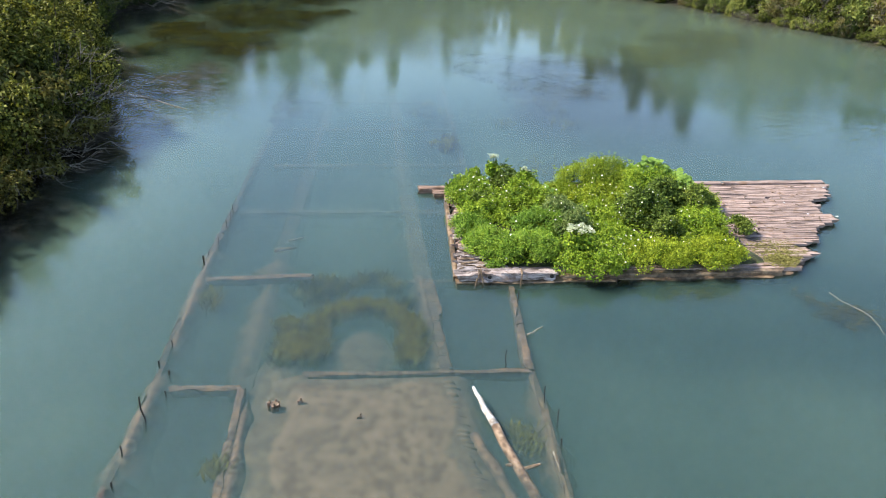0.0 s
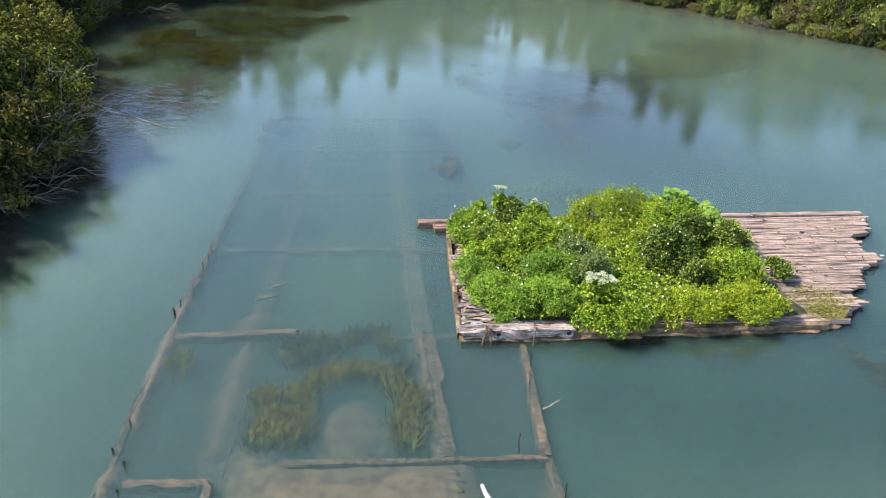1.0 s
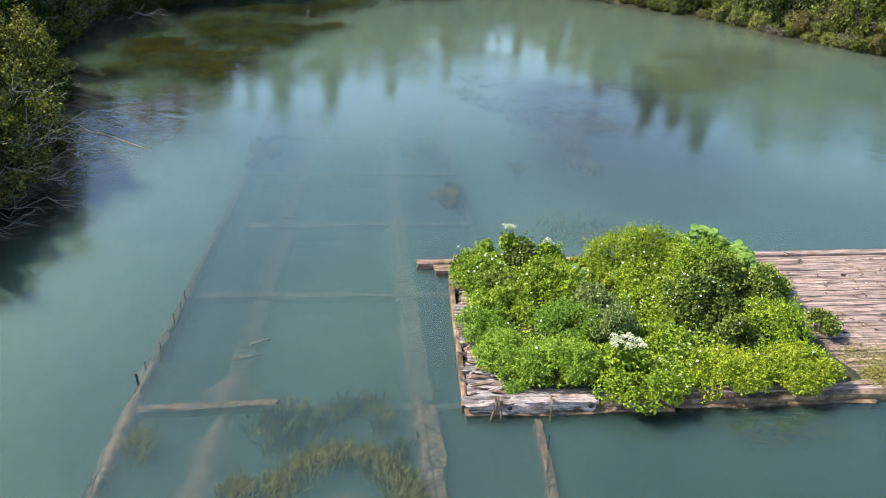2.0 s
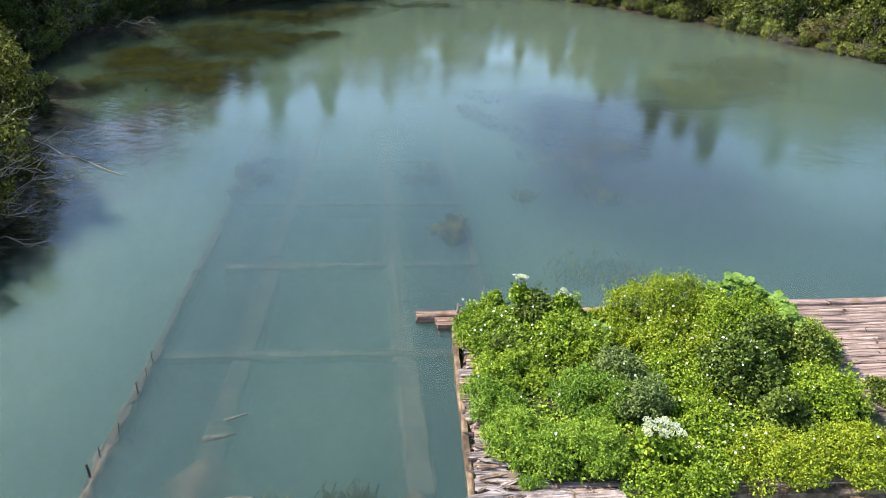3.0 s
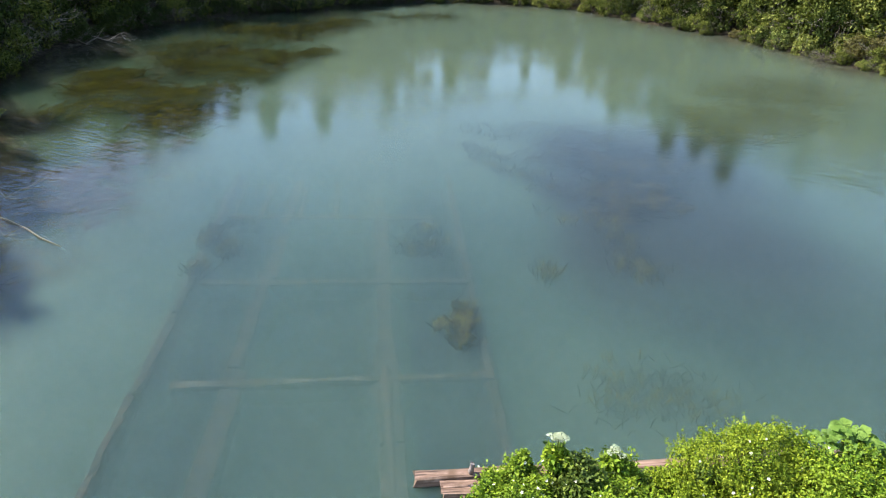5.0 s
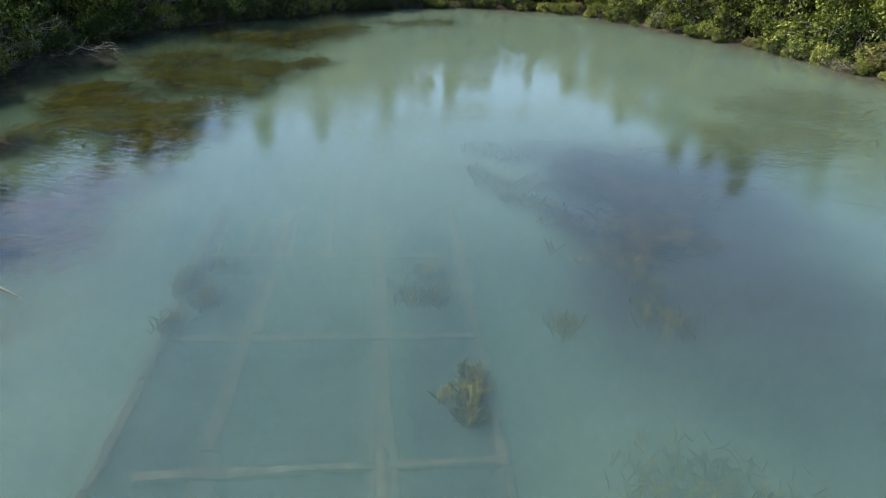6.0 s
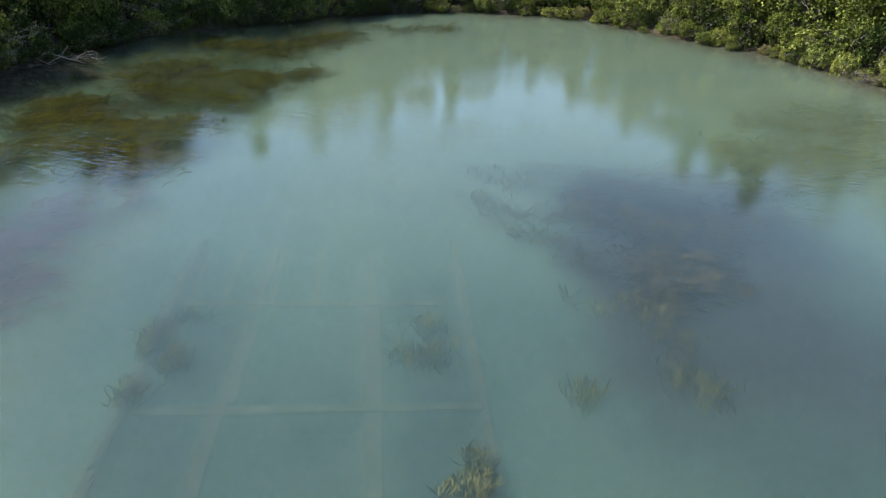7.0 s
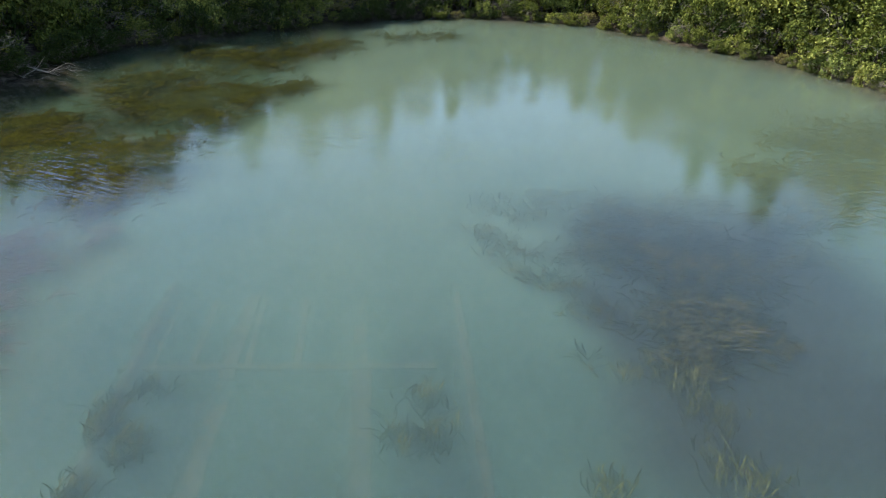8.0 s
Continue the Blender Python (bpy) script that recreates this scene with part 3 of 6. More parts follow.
silt_heap("pale silt on the broad inner wall in deep water", (-0.80, 23.45), (-3.07, 37.42), 0.6, -0.50, 0.03, 8, M_PALESILT)
silt_heap("pale silt along the outer wall of the log bay", (4.62, 5.5), (3.40, 16.5), 0.42, -0.16, 0.04, 9, M_MUD)

for a, b, half, top, seed in (((-9.82, 34.79), (0.66, 36.36), 0.35, -0.56, 21), ((-10.15, 28.32), (0.36, 29.46), 0.35, -0.48, 22), ((-11.50, 41.60), (-0.25, 42.82), 0.4, -0.62, 23), ((-12.97, 48.01), (-2.05, 49.15), 0.4, -0.70, 24),
                              ((-8.01, 36.01), (-9.84, 53.30), 0.6, -0.72, 25), ((-3.07, 37.72), (-5.44, 54.25), 0.7, -0.72, 26), ((1.27, 31.21), (-1.55, 54.70), 0.4, -0.66, 27), ((-10.63, 33.97), (-13.23, 54.36), 0.7, -0.45, 28)):
    silt_heap("drifted silt over a deep dock timber", a, b, half, top, 0.10, seed, M_PALESILT if seed < 28 else M_DARKSUNK)


# ---- mud bank inside the dock ----
def mud_bank():
    """A pale heap of mud that fills the near basin, its west and north edge soft."""
    xs, ys = np.arange(-6.2, 3.8, 0.2), np.arange(3.0, 17.2, 0.2)
    X, Y = np.meshgrid(xs, ys)
    east, north, west = 2.45 - 0.23 * (Y - 13.0) - X, 16.85 + 0.10 * X - Y, X + 5.6 + 0.15 * (Y - 13)
    edge = np.minimum(np.minimum(np.minimum(east * 1.2, north * 1.6), west * 1.0), (Y - 3.6) * 0.8)
    lump = np.array([[noise.noise(Vector((x * 0.7, y * 0.7, 0.3))) + 0.5 * noise.noise(Vector((x * 2.1, y * 2.1, 5))) for x in xs] for y in ys])
    Z = -0.135 + 0.032 * lump - 0.8 * np.exp(-np.maximum(edge + 0.35 * lump, -0.2) * 1.9)
    k = len(xs)
    F = [(j * k + i, j * k + i + 1, (j + 1) * k + i + 1, (j + 1) * k + i) for j in range(len(ys) - 1) for i in range(k - 1)]
    ob = new("mud_bank", mesh_from("mud_bank", np.stack([X.ravel(), Y.ravel(), Z.ravel()], 1), F, M_MUD, True))
    return tagged(ob, "pale tan mud bank under shallow cloudy water", "mud", kind="structure")


mud_bank()


def frayed_edge(label, a, b, back, tooth, top, drop, seed, material):
    """The rotten side of a silted wall: a flat crust whose free edge is torn into slanting teeth of board ends."""
    r = np.random.default_rng(seed)
    a, b = np.array(a, float), np.array(b, float)
    size = np.linalg.norm(b - a)
    u = (b - a) / size
    v = np.array([u[1], -u[0]])
    cuts, s0 = [], 0.0
    while s0 < size:
        w = r.uniform(0.16, 0.42)
        cuts.append((s0, w, r.uniform(0.3, 1.0) * tooth, r.normal() * 0.012))
        s0 += w
    V, F, rows = [], [], []
    for s0, w, long, lift in cuts:
        for f in (0.03, 0.35, 0.65, 0.97):
            reach = long * (1 - 0.75 * f) + 0.05 * noise.noise(Vector((s0 * 3, f * 4, seed)))
            rows.append((s0 + w * f - 0.45 * reach, reach, top + lift - 0.05 * f))
    for s1, reach, z in rows:
        for k, (w, down) in enumerate(((-back, 0.12), (-0.45 * back, 0.03), (-0.1, 0.0), (reach * 0.6, 0.01), (reach, 0.05), (reach + 0.03, drop))):
            p = a + u * s1 + v * w if k > 2 else a + u * (s1 + 0.45 * reach) + v * w
            V.append((p[0], p[1], z - down + 0.02 * noise.noise(Vector((p[0] * 2.5, p[1] * 2.5, seed)))))
    F = [(i * 6 + k, i * 6 + k + 1, (i + 1) * 6 + k + 1, (i + 1) * 6 + k) for i in range(len(rows) - 1) for k in range(5)]
    return tagged(new("frayed_wall", mesh_from("frayed_wall", V, F, material, True)), label, "timber wall", "sunken dock walls")


frayed_edge("rotten dock wall of frayed board ends by the mud", (2.95, 5.5), (0.66, 16.2), 0.5, 0.34, -0.17, 0.5, 81, M_MUD)
frayed_edge("silted wall with a torn and frayed edge", (0.60, 16.6), (-0.38, 22.4), 0.5, 0.20, -0.23, 0.4, 82, M_SUNK)

# ---- the raft ----
NEAR0, FAR0 = np.array((0.86, 22.0)), np.array((0.02, 30.95))
NEARU, FARU = np.array((0.992, 0.126)), np.array((0.9895, 0.1445))
DEPTH = 9.0


def raft_at(s, d):
    t = d / DEPTH
    u = NEARU + (FARU - NEARU) * t
    return NEAR0 + (FAR0 - NEAR0) * t + u / np.linalg.norm(u) * s


RAGGED = [(0.0, 13.5), (0.4, 14.1), (1.0, 14.6), (1.5, 15.2), (2.2, 15.0), (2.6, 15.9), (3.1, 16.2), (3.9, 16.5), (4.2, 17.3), (4.5, 17.9), (5.0, 18.3), (5.5, 17.6), (6.1, 17.9), (6.8, 18.2), (7.2, 18.9), (7.7, 19.2), (8.3, 19.8), (9.2, 19.9)]


def right_end(d):
    return float(np.interp(d, [p[0] for p in RAGGED], [p[1] for p in RAGGED]))


def build_raft(r):
    o = (*NEAR0, 0.0)
    raft = thing("timber_raft", o, "old raft of weathered pinkish-grey timbers, half overgrown with plants", "raft")
    back = Matrix.Translation((-o[0], -o[1], 0))

    def lay(name, s0, s1, d, top, width, height, material, label="", worn=0.03, ragged=0.1, d1=None, slant=0.0, edge=0.16, segs=0):
        pa, pb = raft_at(s0, d), raft_at(s1, d if d1 is None else d1)
        m, size = along((*pa, top - height / 2), (*pb, top - height / 2 + slant))
        return part(name, timber_mesh(name, size, width, height, material, r, segs or max(3, int(size / 0.9)), worn, ragged, edge), raft, label, back @ m)

    # two courses of hidden timbers under the deck keep it afloat
    for d in np.arange(0.35, 9.0, 0.62):
        lay("float_log", 0.15, right_end(d) - 0.5, d, 0.06, 0.55, 0.5, M_WETWOOD, worn=0.04)
    for s in np.arange(0.5, 13.5, 2.6):
        a, b = raft_at(s, 0.25), raft_at(s, 8.9)
        m, size = along((*a, -0.52), (*b, -0.52))
        part("cross_log", timber_mesh("cross_log", size, 0.4, 0.35, M_WETWOOD, r, 5), raft, "", back @ m)
    # deck planks, strip by strip, each strip of two or three lengths
    d = 0.30
    while d < 8.75:
        w = r.uniform(0.13, 0.27)
        end = right_end(d + w / 2) + r.normal() * 0.13
        start = r.uniform(-0.05, 0.25) if d < 3.5 else r.uniform(0.05, 0.5)
        cuts = [start, *sorted(r.uniform(3.0, end - 1.5, 3 if r.random() < 0.6 else 2)), end]
        for s0, s1 in zip(cuts[:-1], cuts[1:]):
            if s1 - s0 < 0.4:
                continue
            tilt = r.normal() * 0.006
            lay("plank", s0 + 0.02, s1, d + w / 2, 0.22 + r.normal() * 0.009, w * r.uniform(0.95, 1.0), 0.16, M_PLANK, worn=0.016, ragged=0.09, edge=0.07, slant=tilt)
        if r.random() < 0.35:    # a splinter strip lies loose in the joint
            s0 = r.uniform(11.5, 15)
            lay("splinter", s0, min(s0 + r.uniform(0.8, 2.6), end), d + w, 0.25, 0.07, 0.08, M_PLANK, worn=0.02, ragged=0.15)
        d += w + (r.uniform(0.0, 0.008) if r.random() < 0.8 else r.uniform(0.015, 0.045))
    # heavy edge timbers
    near_timber = lay("edge_timber", -0.05, 3.75, 0.02, 0.36, 0.40, 0.30, M_TIMBER, "split grey edge timber with bolt holes", 0.075, 0.10, segs=14)
    lay("split_slab", 0.1, 2.3, 0.20, 0.39, 0.16, 0.10, M_TIMBER, "", 0.05, 0.2, segs=9)
    lay("split_slab", 1.6, 3.6, -0.10, 0.37, 0.13, 0.09, M_TIMBER, "", 0.05, 0.2, segs=9)
    lay("edge_timber", 4.0, 9.4, 0.16, 0.19, 0.36, 0.28, M_WETWOOD, "", 0.05, 0.1)
    lay("edge_timber", 9.5, 13.2, 0.18, 0.17, 0.32, 0.26, M_WETWOOD, "", 0.05, 0.2)
    lay("lower_timber", -0.12, 6.2, -0.02, 0.06, 0.46, 0.34, M_WETWOOD, "dark wet timber at the waterline", 0.05, 0.1)
    lay("lower_timber", 6.3, 12.6, 0.06, 0.02, 0.42, 0.3, M_WETWOOD, "", 0.05, 0.15)
    lay("edge_timber", -1.48, 7.6, 8.95, 0.27, 0.31, 0.28, M_STUB, "long edge timber that juts out over the water", 0.035, 0.04, edge=0.10)
    lay("edge_timber", 7.7, 14.2, 9.0, 0.34, 0.36, 0.30, M_PLANK, "", 0.03, 0.05)
    lay("edge_timber", 14.3, 19.7, 9.0, 0.34, 0.34, 0.28, M_PLANK, "", 0.03, 0.15)
    lay("stub_plank", -0.78, 0.9, 8.62, 0.20, 0.24, 0.22, M_STUB, "", 0.03, 0.06, edge=0.07)
    lay("stub_plank", -0.76, 0.9, 8.40, 0.18, 0.22, 0.24, M_STUB, "", 0.03, 0.06, edge=0.07)
    lay("lower_timber", -0.68, 0.9, 8.42, -0.03, 0.34, 0.30, M_WETWOOD, "", 0.03, 0.05)
    p = raft_at(0.02, 8.9)
    part("upright_block", timber_mesh("upright_block", 0.34, 0.13, 0.12, M_TIMBER, r, 2, 0.02, 0.02), raft, "", back @ Matrix.Translation((*p, 0.28)) @ pose(0, 0, 0, 0, -84, 10))
    # the west side: ends of thick deck timbers, broken to different lengths and heights
    d = 0.42
    while d < 8.2:
        w = r.uniform(0.16, 0.50)
        lay("broken_end", r.uniform(-0.14, 0.18 if d < 2.4 else 0.35), r.uniform(1.1, 2.0), d + w / 2, 0.27 + r.normal() * 0.035, w * r.uniform(0.9, 1.0), 0.24, M_TIMBER if r.random() < 0.6 else M_PLANK, "", 0.04, 0.09, edge=0.10, segs=5, slant=r.normal() * 0.03)
        d += w + r.uniform(0.0, 0.05)
    for k in range(26):    # bark, chips and split strips on the bare corner
        s0, d = r.uniform(0.05, 1.3), r.uniform(0.3, 2.3)
        lay("wood_chip", s0, s0 + r.uniform(0.15, 0.6), d, 0.33 + r.uniform(0, 0.05), r.uniform(0.04, 0.12), 0.05, M_WETWOOD if r.random() < 0.55 else M_TIMBER, "", 0.02, 0.08, d1=d + r.normal() * 0.12)
    a, b = raft_at(-0.16, 0.1), raft_at(-0.16, 8.2)
    m, size = along((*a, -0.04), (*b, -0.04))
    part("side_timber", timber_mesh("side_timber", size, 0.2, 0.34, M_WETWOOD, r, 9, 0.04), raft, "", back @ m)
    # bolt holes and iron straps on the near timber
    for s in (1.12, 3.55):
        V, F = [], []
        p = raft_at(s, -0.245)
        tube(V, F, [(p[0] - o[0], p[1] - o[1] - 0.012, 0.27), (p[0] - o[0], p[1] - o[1] + 0.05, 0.27)], 0.075, 0.075, 10)
        part("bolt_hole", mesh_from("bolt_hole", V, F, M_STAKE), near_timber, m=near_timber.matrix_basis.inverted())
    for s, lean in ((0.62, 0.1), (0.85, -0.05), (2.35, 0.02)):
        p = raft_at(s, -0.27)
        V, F = [], []
        x, y = p[0] - o[0], p[1] - o[1]
        tube(V, F, [(x - 0.05 + lean, y + 0.25, 0.50), (x + lean, y + 0.0, 0.42), (x, y - 0.07, 0.2), (x - lean * 0.6, y - 0.1, -0.15)], 0.045, 0.03, 6)
        part("root_strand", mesh_from("root_strand", V, F, M_WETWOOD), near_timber, "dark root hanging over the edge timber", near_timber.matrix_basis.inverted())
    # droppings along the outer edge of the deck
    for s, d, size in ((19.5, 8.3, 0.13), (18.2, 4.9, 0.14), (16.9, 5.2, 0.10), (16.4, 6.5, 0.08), (18.9, 8.1, 0.09)):
        p = raft_at(s, d)
        V = [(p[0] - o[0] + 0.6 * size * r.uniform(0.5, 1.3) * math.cos(t), p[1] - o[1] + 0.3 * size * r.uniform(0.5, 1.3) * math.sin(t), 0.0) for t in np.linspace(0, 2 * math.pi, 14)[:-1]]
        V = [(x, y, (0.36 if d > 8.6 else 0.275)) for x, y, _ in V] + [(x, y, -0.02 + (0.36 if d > 8.6 else 0.275)) for x, y, _ in V]
        F = [tuple(range(13))] + [(i, 13 + i, 13 + (i + 1) % 13, (i + 1) % 13) for i in range(13)]
        part("droppings", mesh_from("droppings", V, F, M_GUANO), raft, "white bird droppings")
    return raft


raft = build_raft(np.random.default_rng(21))


def deck_litter(r):
    """Short dark sticks and bark left on the open deck."""
    for k in range(70):
        s, d = r.uniform(12.3, 18.5), r.uniform(0.8, 8.8)
        if s > right_end(d) - 0.6 or (s < 13.2 and d < 5):
            continue
        p, a, size = raft_at(s, d), r.uniform(0, math.pi), r.uniform(0.08, 0.34)
        V, F = [], []
        tube(V, F, [(-size / 2, 0, 0), (0, r.normal() * 0.04, 0.015), (size / 2, r.normal() * 0.06, 0)], 0.022, 0.012, 5)
        ob = new("stick", mesh_from("stick", V, F, M_WETWOOD))
        ob.matrix_basis = pose(p[0], p[1], 0.28, 0, 0, math.degrees(a))
        tagged(ob, "short dark stick lying on the deck planks", "stick", "deck litter")


deck_litter(np.random.default_rng(5))

# ---- plants on the raft ----
def soil_bed():
    """Mossy soil on the deck under the plants."""
    S, D = np.meshgrid(np.arange(0.5, 13.1, 0.3), np.arange(0.45, 8.9, 0.3))
    k = S.shape[1]
    V = []
    for s, d in zip(S.ravel(), D.ravel()):
        e = min(s - 0.5, 12.8 - s - 0.10 * d, d - 0.45, 8.9 - d)
        p = raft_at(s + 0.25 * noise.noise(Vector((s, d, 1))), d)
        e = min(e, 0.7 * math.hypot(s - 0.3, d - 0.3) - 0.6)
        V.append((*p, 0.14 + 0.30 * min(1, max(0, e)) ** 0.5 - 0.2 * (e < 0) + 0.06 * noise.noise(Vector((s * 2, d * 2, 0)))))
    F = [(j * k + i, j * k + i + 1, (j + 1) * k + i + 1, (j + 1) * k + i) for j in range(S.shape[0] - 1) for i in range(k - 1)]
    return tagged(new("soil_bed", mesh_from("soil_bed", V, F, M_SOIL, True)), "dark mossy soil bed on the raft deck", "soil", kind="stuff")


soil_bed()


def raft_plant(name, label, category, s, d, rs, rd, h, clumps, cr, n, leaf, material, seed, group="raft plants", up=0.2, stems=True, flat=0.8, base=0.26, droop=0.25, low=0.0):
    """A plant on the raft: stems that fan out from its foot and clumps of leaves over a mound."""
    r = np.random.default_rng(seed)
    p = raft_at(s, d)
    t = thing(name, (*p, base), label, category, group)
    dirs = sphere_dirs(clumps, r)
    dirs[:, 2] = np.abs(dirs[:, 2]) * (1 - low) + low
    dirs = unit(dirs)
    reach = r.uniform(0.45, 1.0, clumps) ** 0.5
    C = dirs * reach[:, None] * np.array([rs, rd, h]) * 0.9
    C[:, 2] = h * 0.9 * (1 - 0.85 * (C[:, 0] / rs) ** 2 - 0.85 * (C[:, 1] / rd) ** 2).clip(0.08, 1) * r.uniform(0.7, 1.06, clumps)
    C[:, 2] = np.maximum(C[:, 2], 0.1)
    x, y = C[:, 0].copy(), C[:, 1].copy()
    C[:, 0], C[:, 1] = x * DU[0] - y * DU[1], x * DU[1] + y * DU[0]
    R = cr * r.uniform(0.6, 1.35, clumps)
    if stems:
        V, F = [], []
        for c in C[:: max(1, clumps // 14)]:
            tube(V, F, bent((c[0] * 0.25, c[1] * 0.25, -0.1), c, r, 0.2, 3), 0.02, 0.008, 4)
        tagged(part("stem_frame", mesh_from("stem_frame", V, F, M_STEM), t), kind="stuff")
    part("foliage", quads_mesh("foliage", clump_leaves(C, R, n, leaf[0], leaf[1], r, up, droop, flat), material), t)
    return t


# (name, label, category, s, d, half-length, half-depth, height, clumps, clump radius, leaves, leaf size, material)
RAFT_PLANTS = [
    ("vine_dome", "tall dome of yellow-green vines over a shrub", "vine", 7.4, 7.95, 2.3, 1.25, 1.85, 80, 0.36, 22500, (0.073, 0.040), M_YELLOW),
    ("vine_dome", "rounded mound of bright green vines", "vine", 9.5, 6.8, 2.2, 1.9, 1.60, 70, 0.38, 17250, (0.089, 0.055), M_VINE),
    ("vine_dome", "bright vines sloping down from the tall dome", "vine", 7.2, 6.0, 1.7, 1.4, 1.10, 50, 0.34, 14250, (0.081, 0.048), M_YELLOW),
    ("dark_shrub", "dark green shrub with deep shaded gaps", "shrub", 8.4, 4.1, 1.25, 1.15, 1.85, 30, 0.32, 5550, (0.115, 0.077), M_DARK),
    ("dark_shrub", "dark green shrub behind the tall vines", "shrub", 9.6, 5.3, 1.0, 0.9, 1.75, 24, 0.32, 4200, (0.115, 0.077), M_DARK),
    ("dark_shrub", "dark green shrub among the vines", "shrub", 11.2, 5.2, 1.05, 1.1, 1.35, 28, 0.32, 5100, (0.108, 0.073), M_DARK),
    ("dark_shrub", "small shaded shrub beside the sunny vines", "shrub", 9.0, 2.5, 0.7, 0.6, 1.10, 14, 0.26, 2250, (0.108, 0.069), M_DARK),
    ("dark_shrub", "small dark shrub overhanging the open deck", "shrub", 12.6, 3.3, 0.5, 0.55, 0.75, 14, 0.22, 2100, (0.092, 0.062), M_DARK),
    ("vine_mound", "leafy vines in front of the tall dome", "vine", 6.6, 4.4, 1.1, 1.3, 0.85, 30, 0.34, 7800, (0.089, 0.054), M_VINE),
    ("vine_mound", "leafy vine mound on the raft's sunny side", "vine", 10.6, 3.2, 1.6, 1.3, 1.05, 44, 0.34, 12300, (0.089, 0.054), M_VINE),
    ("vine_mound", "vines trailing down to the open deck", "vine", 11.9, 6.2, 0.8, 1.5, 0.70, 30, 0.30, 6900, (0.081, 0.048), M_VINE),
    ("yellow_mound", "yellow-green mound spilling over the edge", "ground cover", 10.4, 0.85, 1.55, 1.15, 0.85, 56, 0.32, 17250, (0.069, 0.040), M_YELLOW),
    ("yellow_mound", "yellow-green mound along the raft's edge", "ground cover", 8.1, 0.80, 1.5, 1.1, 0.85, 52, 0.32, 15000, (0.069, 0.040), M_YELLOW),
    ("vine_mound", "vines hanging over the edge timber to the water", "vine", 5.35, 0.30, 1.5, 0.95, 0.75, 48, 0.32, 12000, (0.089, 0.055), M_VINE),
    ("willowherb_patch", "dense patch of fine-leaved green stems", "herb", 2.85, 1.25, 1.6, 1.0, 1.00, 60, 0.30, 18750, (0.100, 0.032), M_FINE),
    ("willowherb_patch", "fine-leaved green stems by the broken corner", "herb", 1.30, 1.85, 1.0, 1.15, 0.80, 42, 0.30, 12000, (0.100, 0.032), M_FINE),
    ("willowherb_patch", "tall fine-leaved stems in the raft's middle", "herb", 3.9, 3.6, 1.5, 1.2, 1.10, 46, 0.30, 14250, (0.100, 0.032), M_FINE),
    ("willowherb_patch", "green stems along the broken west edge", "herb", 0.75, 3.7, 0.85, 1.5, 0.60, 36, 0.28, 9750, (0.092, 0.035), M_FINE),
    ("vine_mound", "bindweed mound along the west edge", "vine", 1.5, 5.0, 1.2, 1.1, 0.75, 40, 0.32, 11100, (0.089, 0.054), M_VINE),
    ("vine_mound", "bindweed tangle at the far west corner", "vine", 1.0, 7.1, 1.25, 1.55, 1.05, 54, 0.32, 14700, (0.089, 0.054), M_VINE),
    ("vine_mound", "bindweed climbing between tall stems", "vine", 3.4, 6.6, 1.5, 1.6, 1.15, 50, 0.32, 13500, (0.089, 0.054), M_VINE),
    ("vine_mound", "low vines between the two tall mounds", "vine", 5.4, 7.2, 0.9, 1.3, 0.65, 32, 0.30, 8400, (0.077, 0.046), M_YELLOW),
    ("vine_mound", "vines around the flowering clump", "vine", 6.6, 2.2, 1.2, 1.1, 0.75, 38, 0.32, 9900, (0.089, 0.054), M_VINE),
    ("dark_shrub", "shaded shrub behind the bindweed", "shrub", 2.6, 7.6, 0.75, 0.65, 1.45, 20, 0.27, 3600, (0.108, 0.073), M_DARK),
    ("dark_shrub", "shaded stems under the bindweed", "shrub", 1.3, 6.0, 0.6, 0.6, 1.0, 14, 0.25, 2250, (0.100, 0.065), M_DARK),
    ("grass_tuft", "small green tuft on the broken corner timber", "grass", 1.35, 0.62, 0.30, 0.22, 0.25, 8, 0.15, 930, (0.123, 0.015), M_FINE),
]
for n, row in enumerate(RAFT_PLANTS):
    raft_plant(*row, seed=100 + n)


def lobed_leaves(P, N, size, r):
    """Large maple-like leaves: five pointed lobes fanned round the stalk, cupped a little."""
    n = len(P)
    N = unit(N)
    A = unit(np.cross(N, unit(r.normal(size=(n, 3)))))
    B = np.cross(N, A)
    S = (size * r.uniform(0.6, 1.25, n))[:, None]
    out = []
    for turn, far, wide in ((-2.0, 0.62, 0.34), (-1.0, 0.85, 0.40), (0.0, 1.0, 0.44), (1.0, 0.85, 0.40), (2.0, 0.62, 0.34)):
        D = A * math.cos(turn) + B * math.sin(turn)
        E = np.cross(N, D)
        out.append(np.stack([P, P + S * (0.55 * far * D + wide * E) * 0.62 + N * S * 0.05, P + S * D * far * 0.62 - N * S * 0.06, P + S * (0.55 * far * D - wide * E) * 0.62 + N * S * 0.05], 1))
    return np.stack(out, 1).reshape(-1, 4, 3)


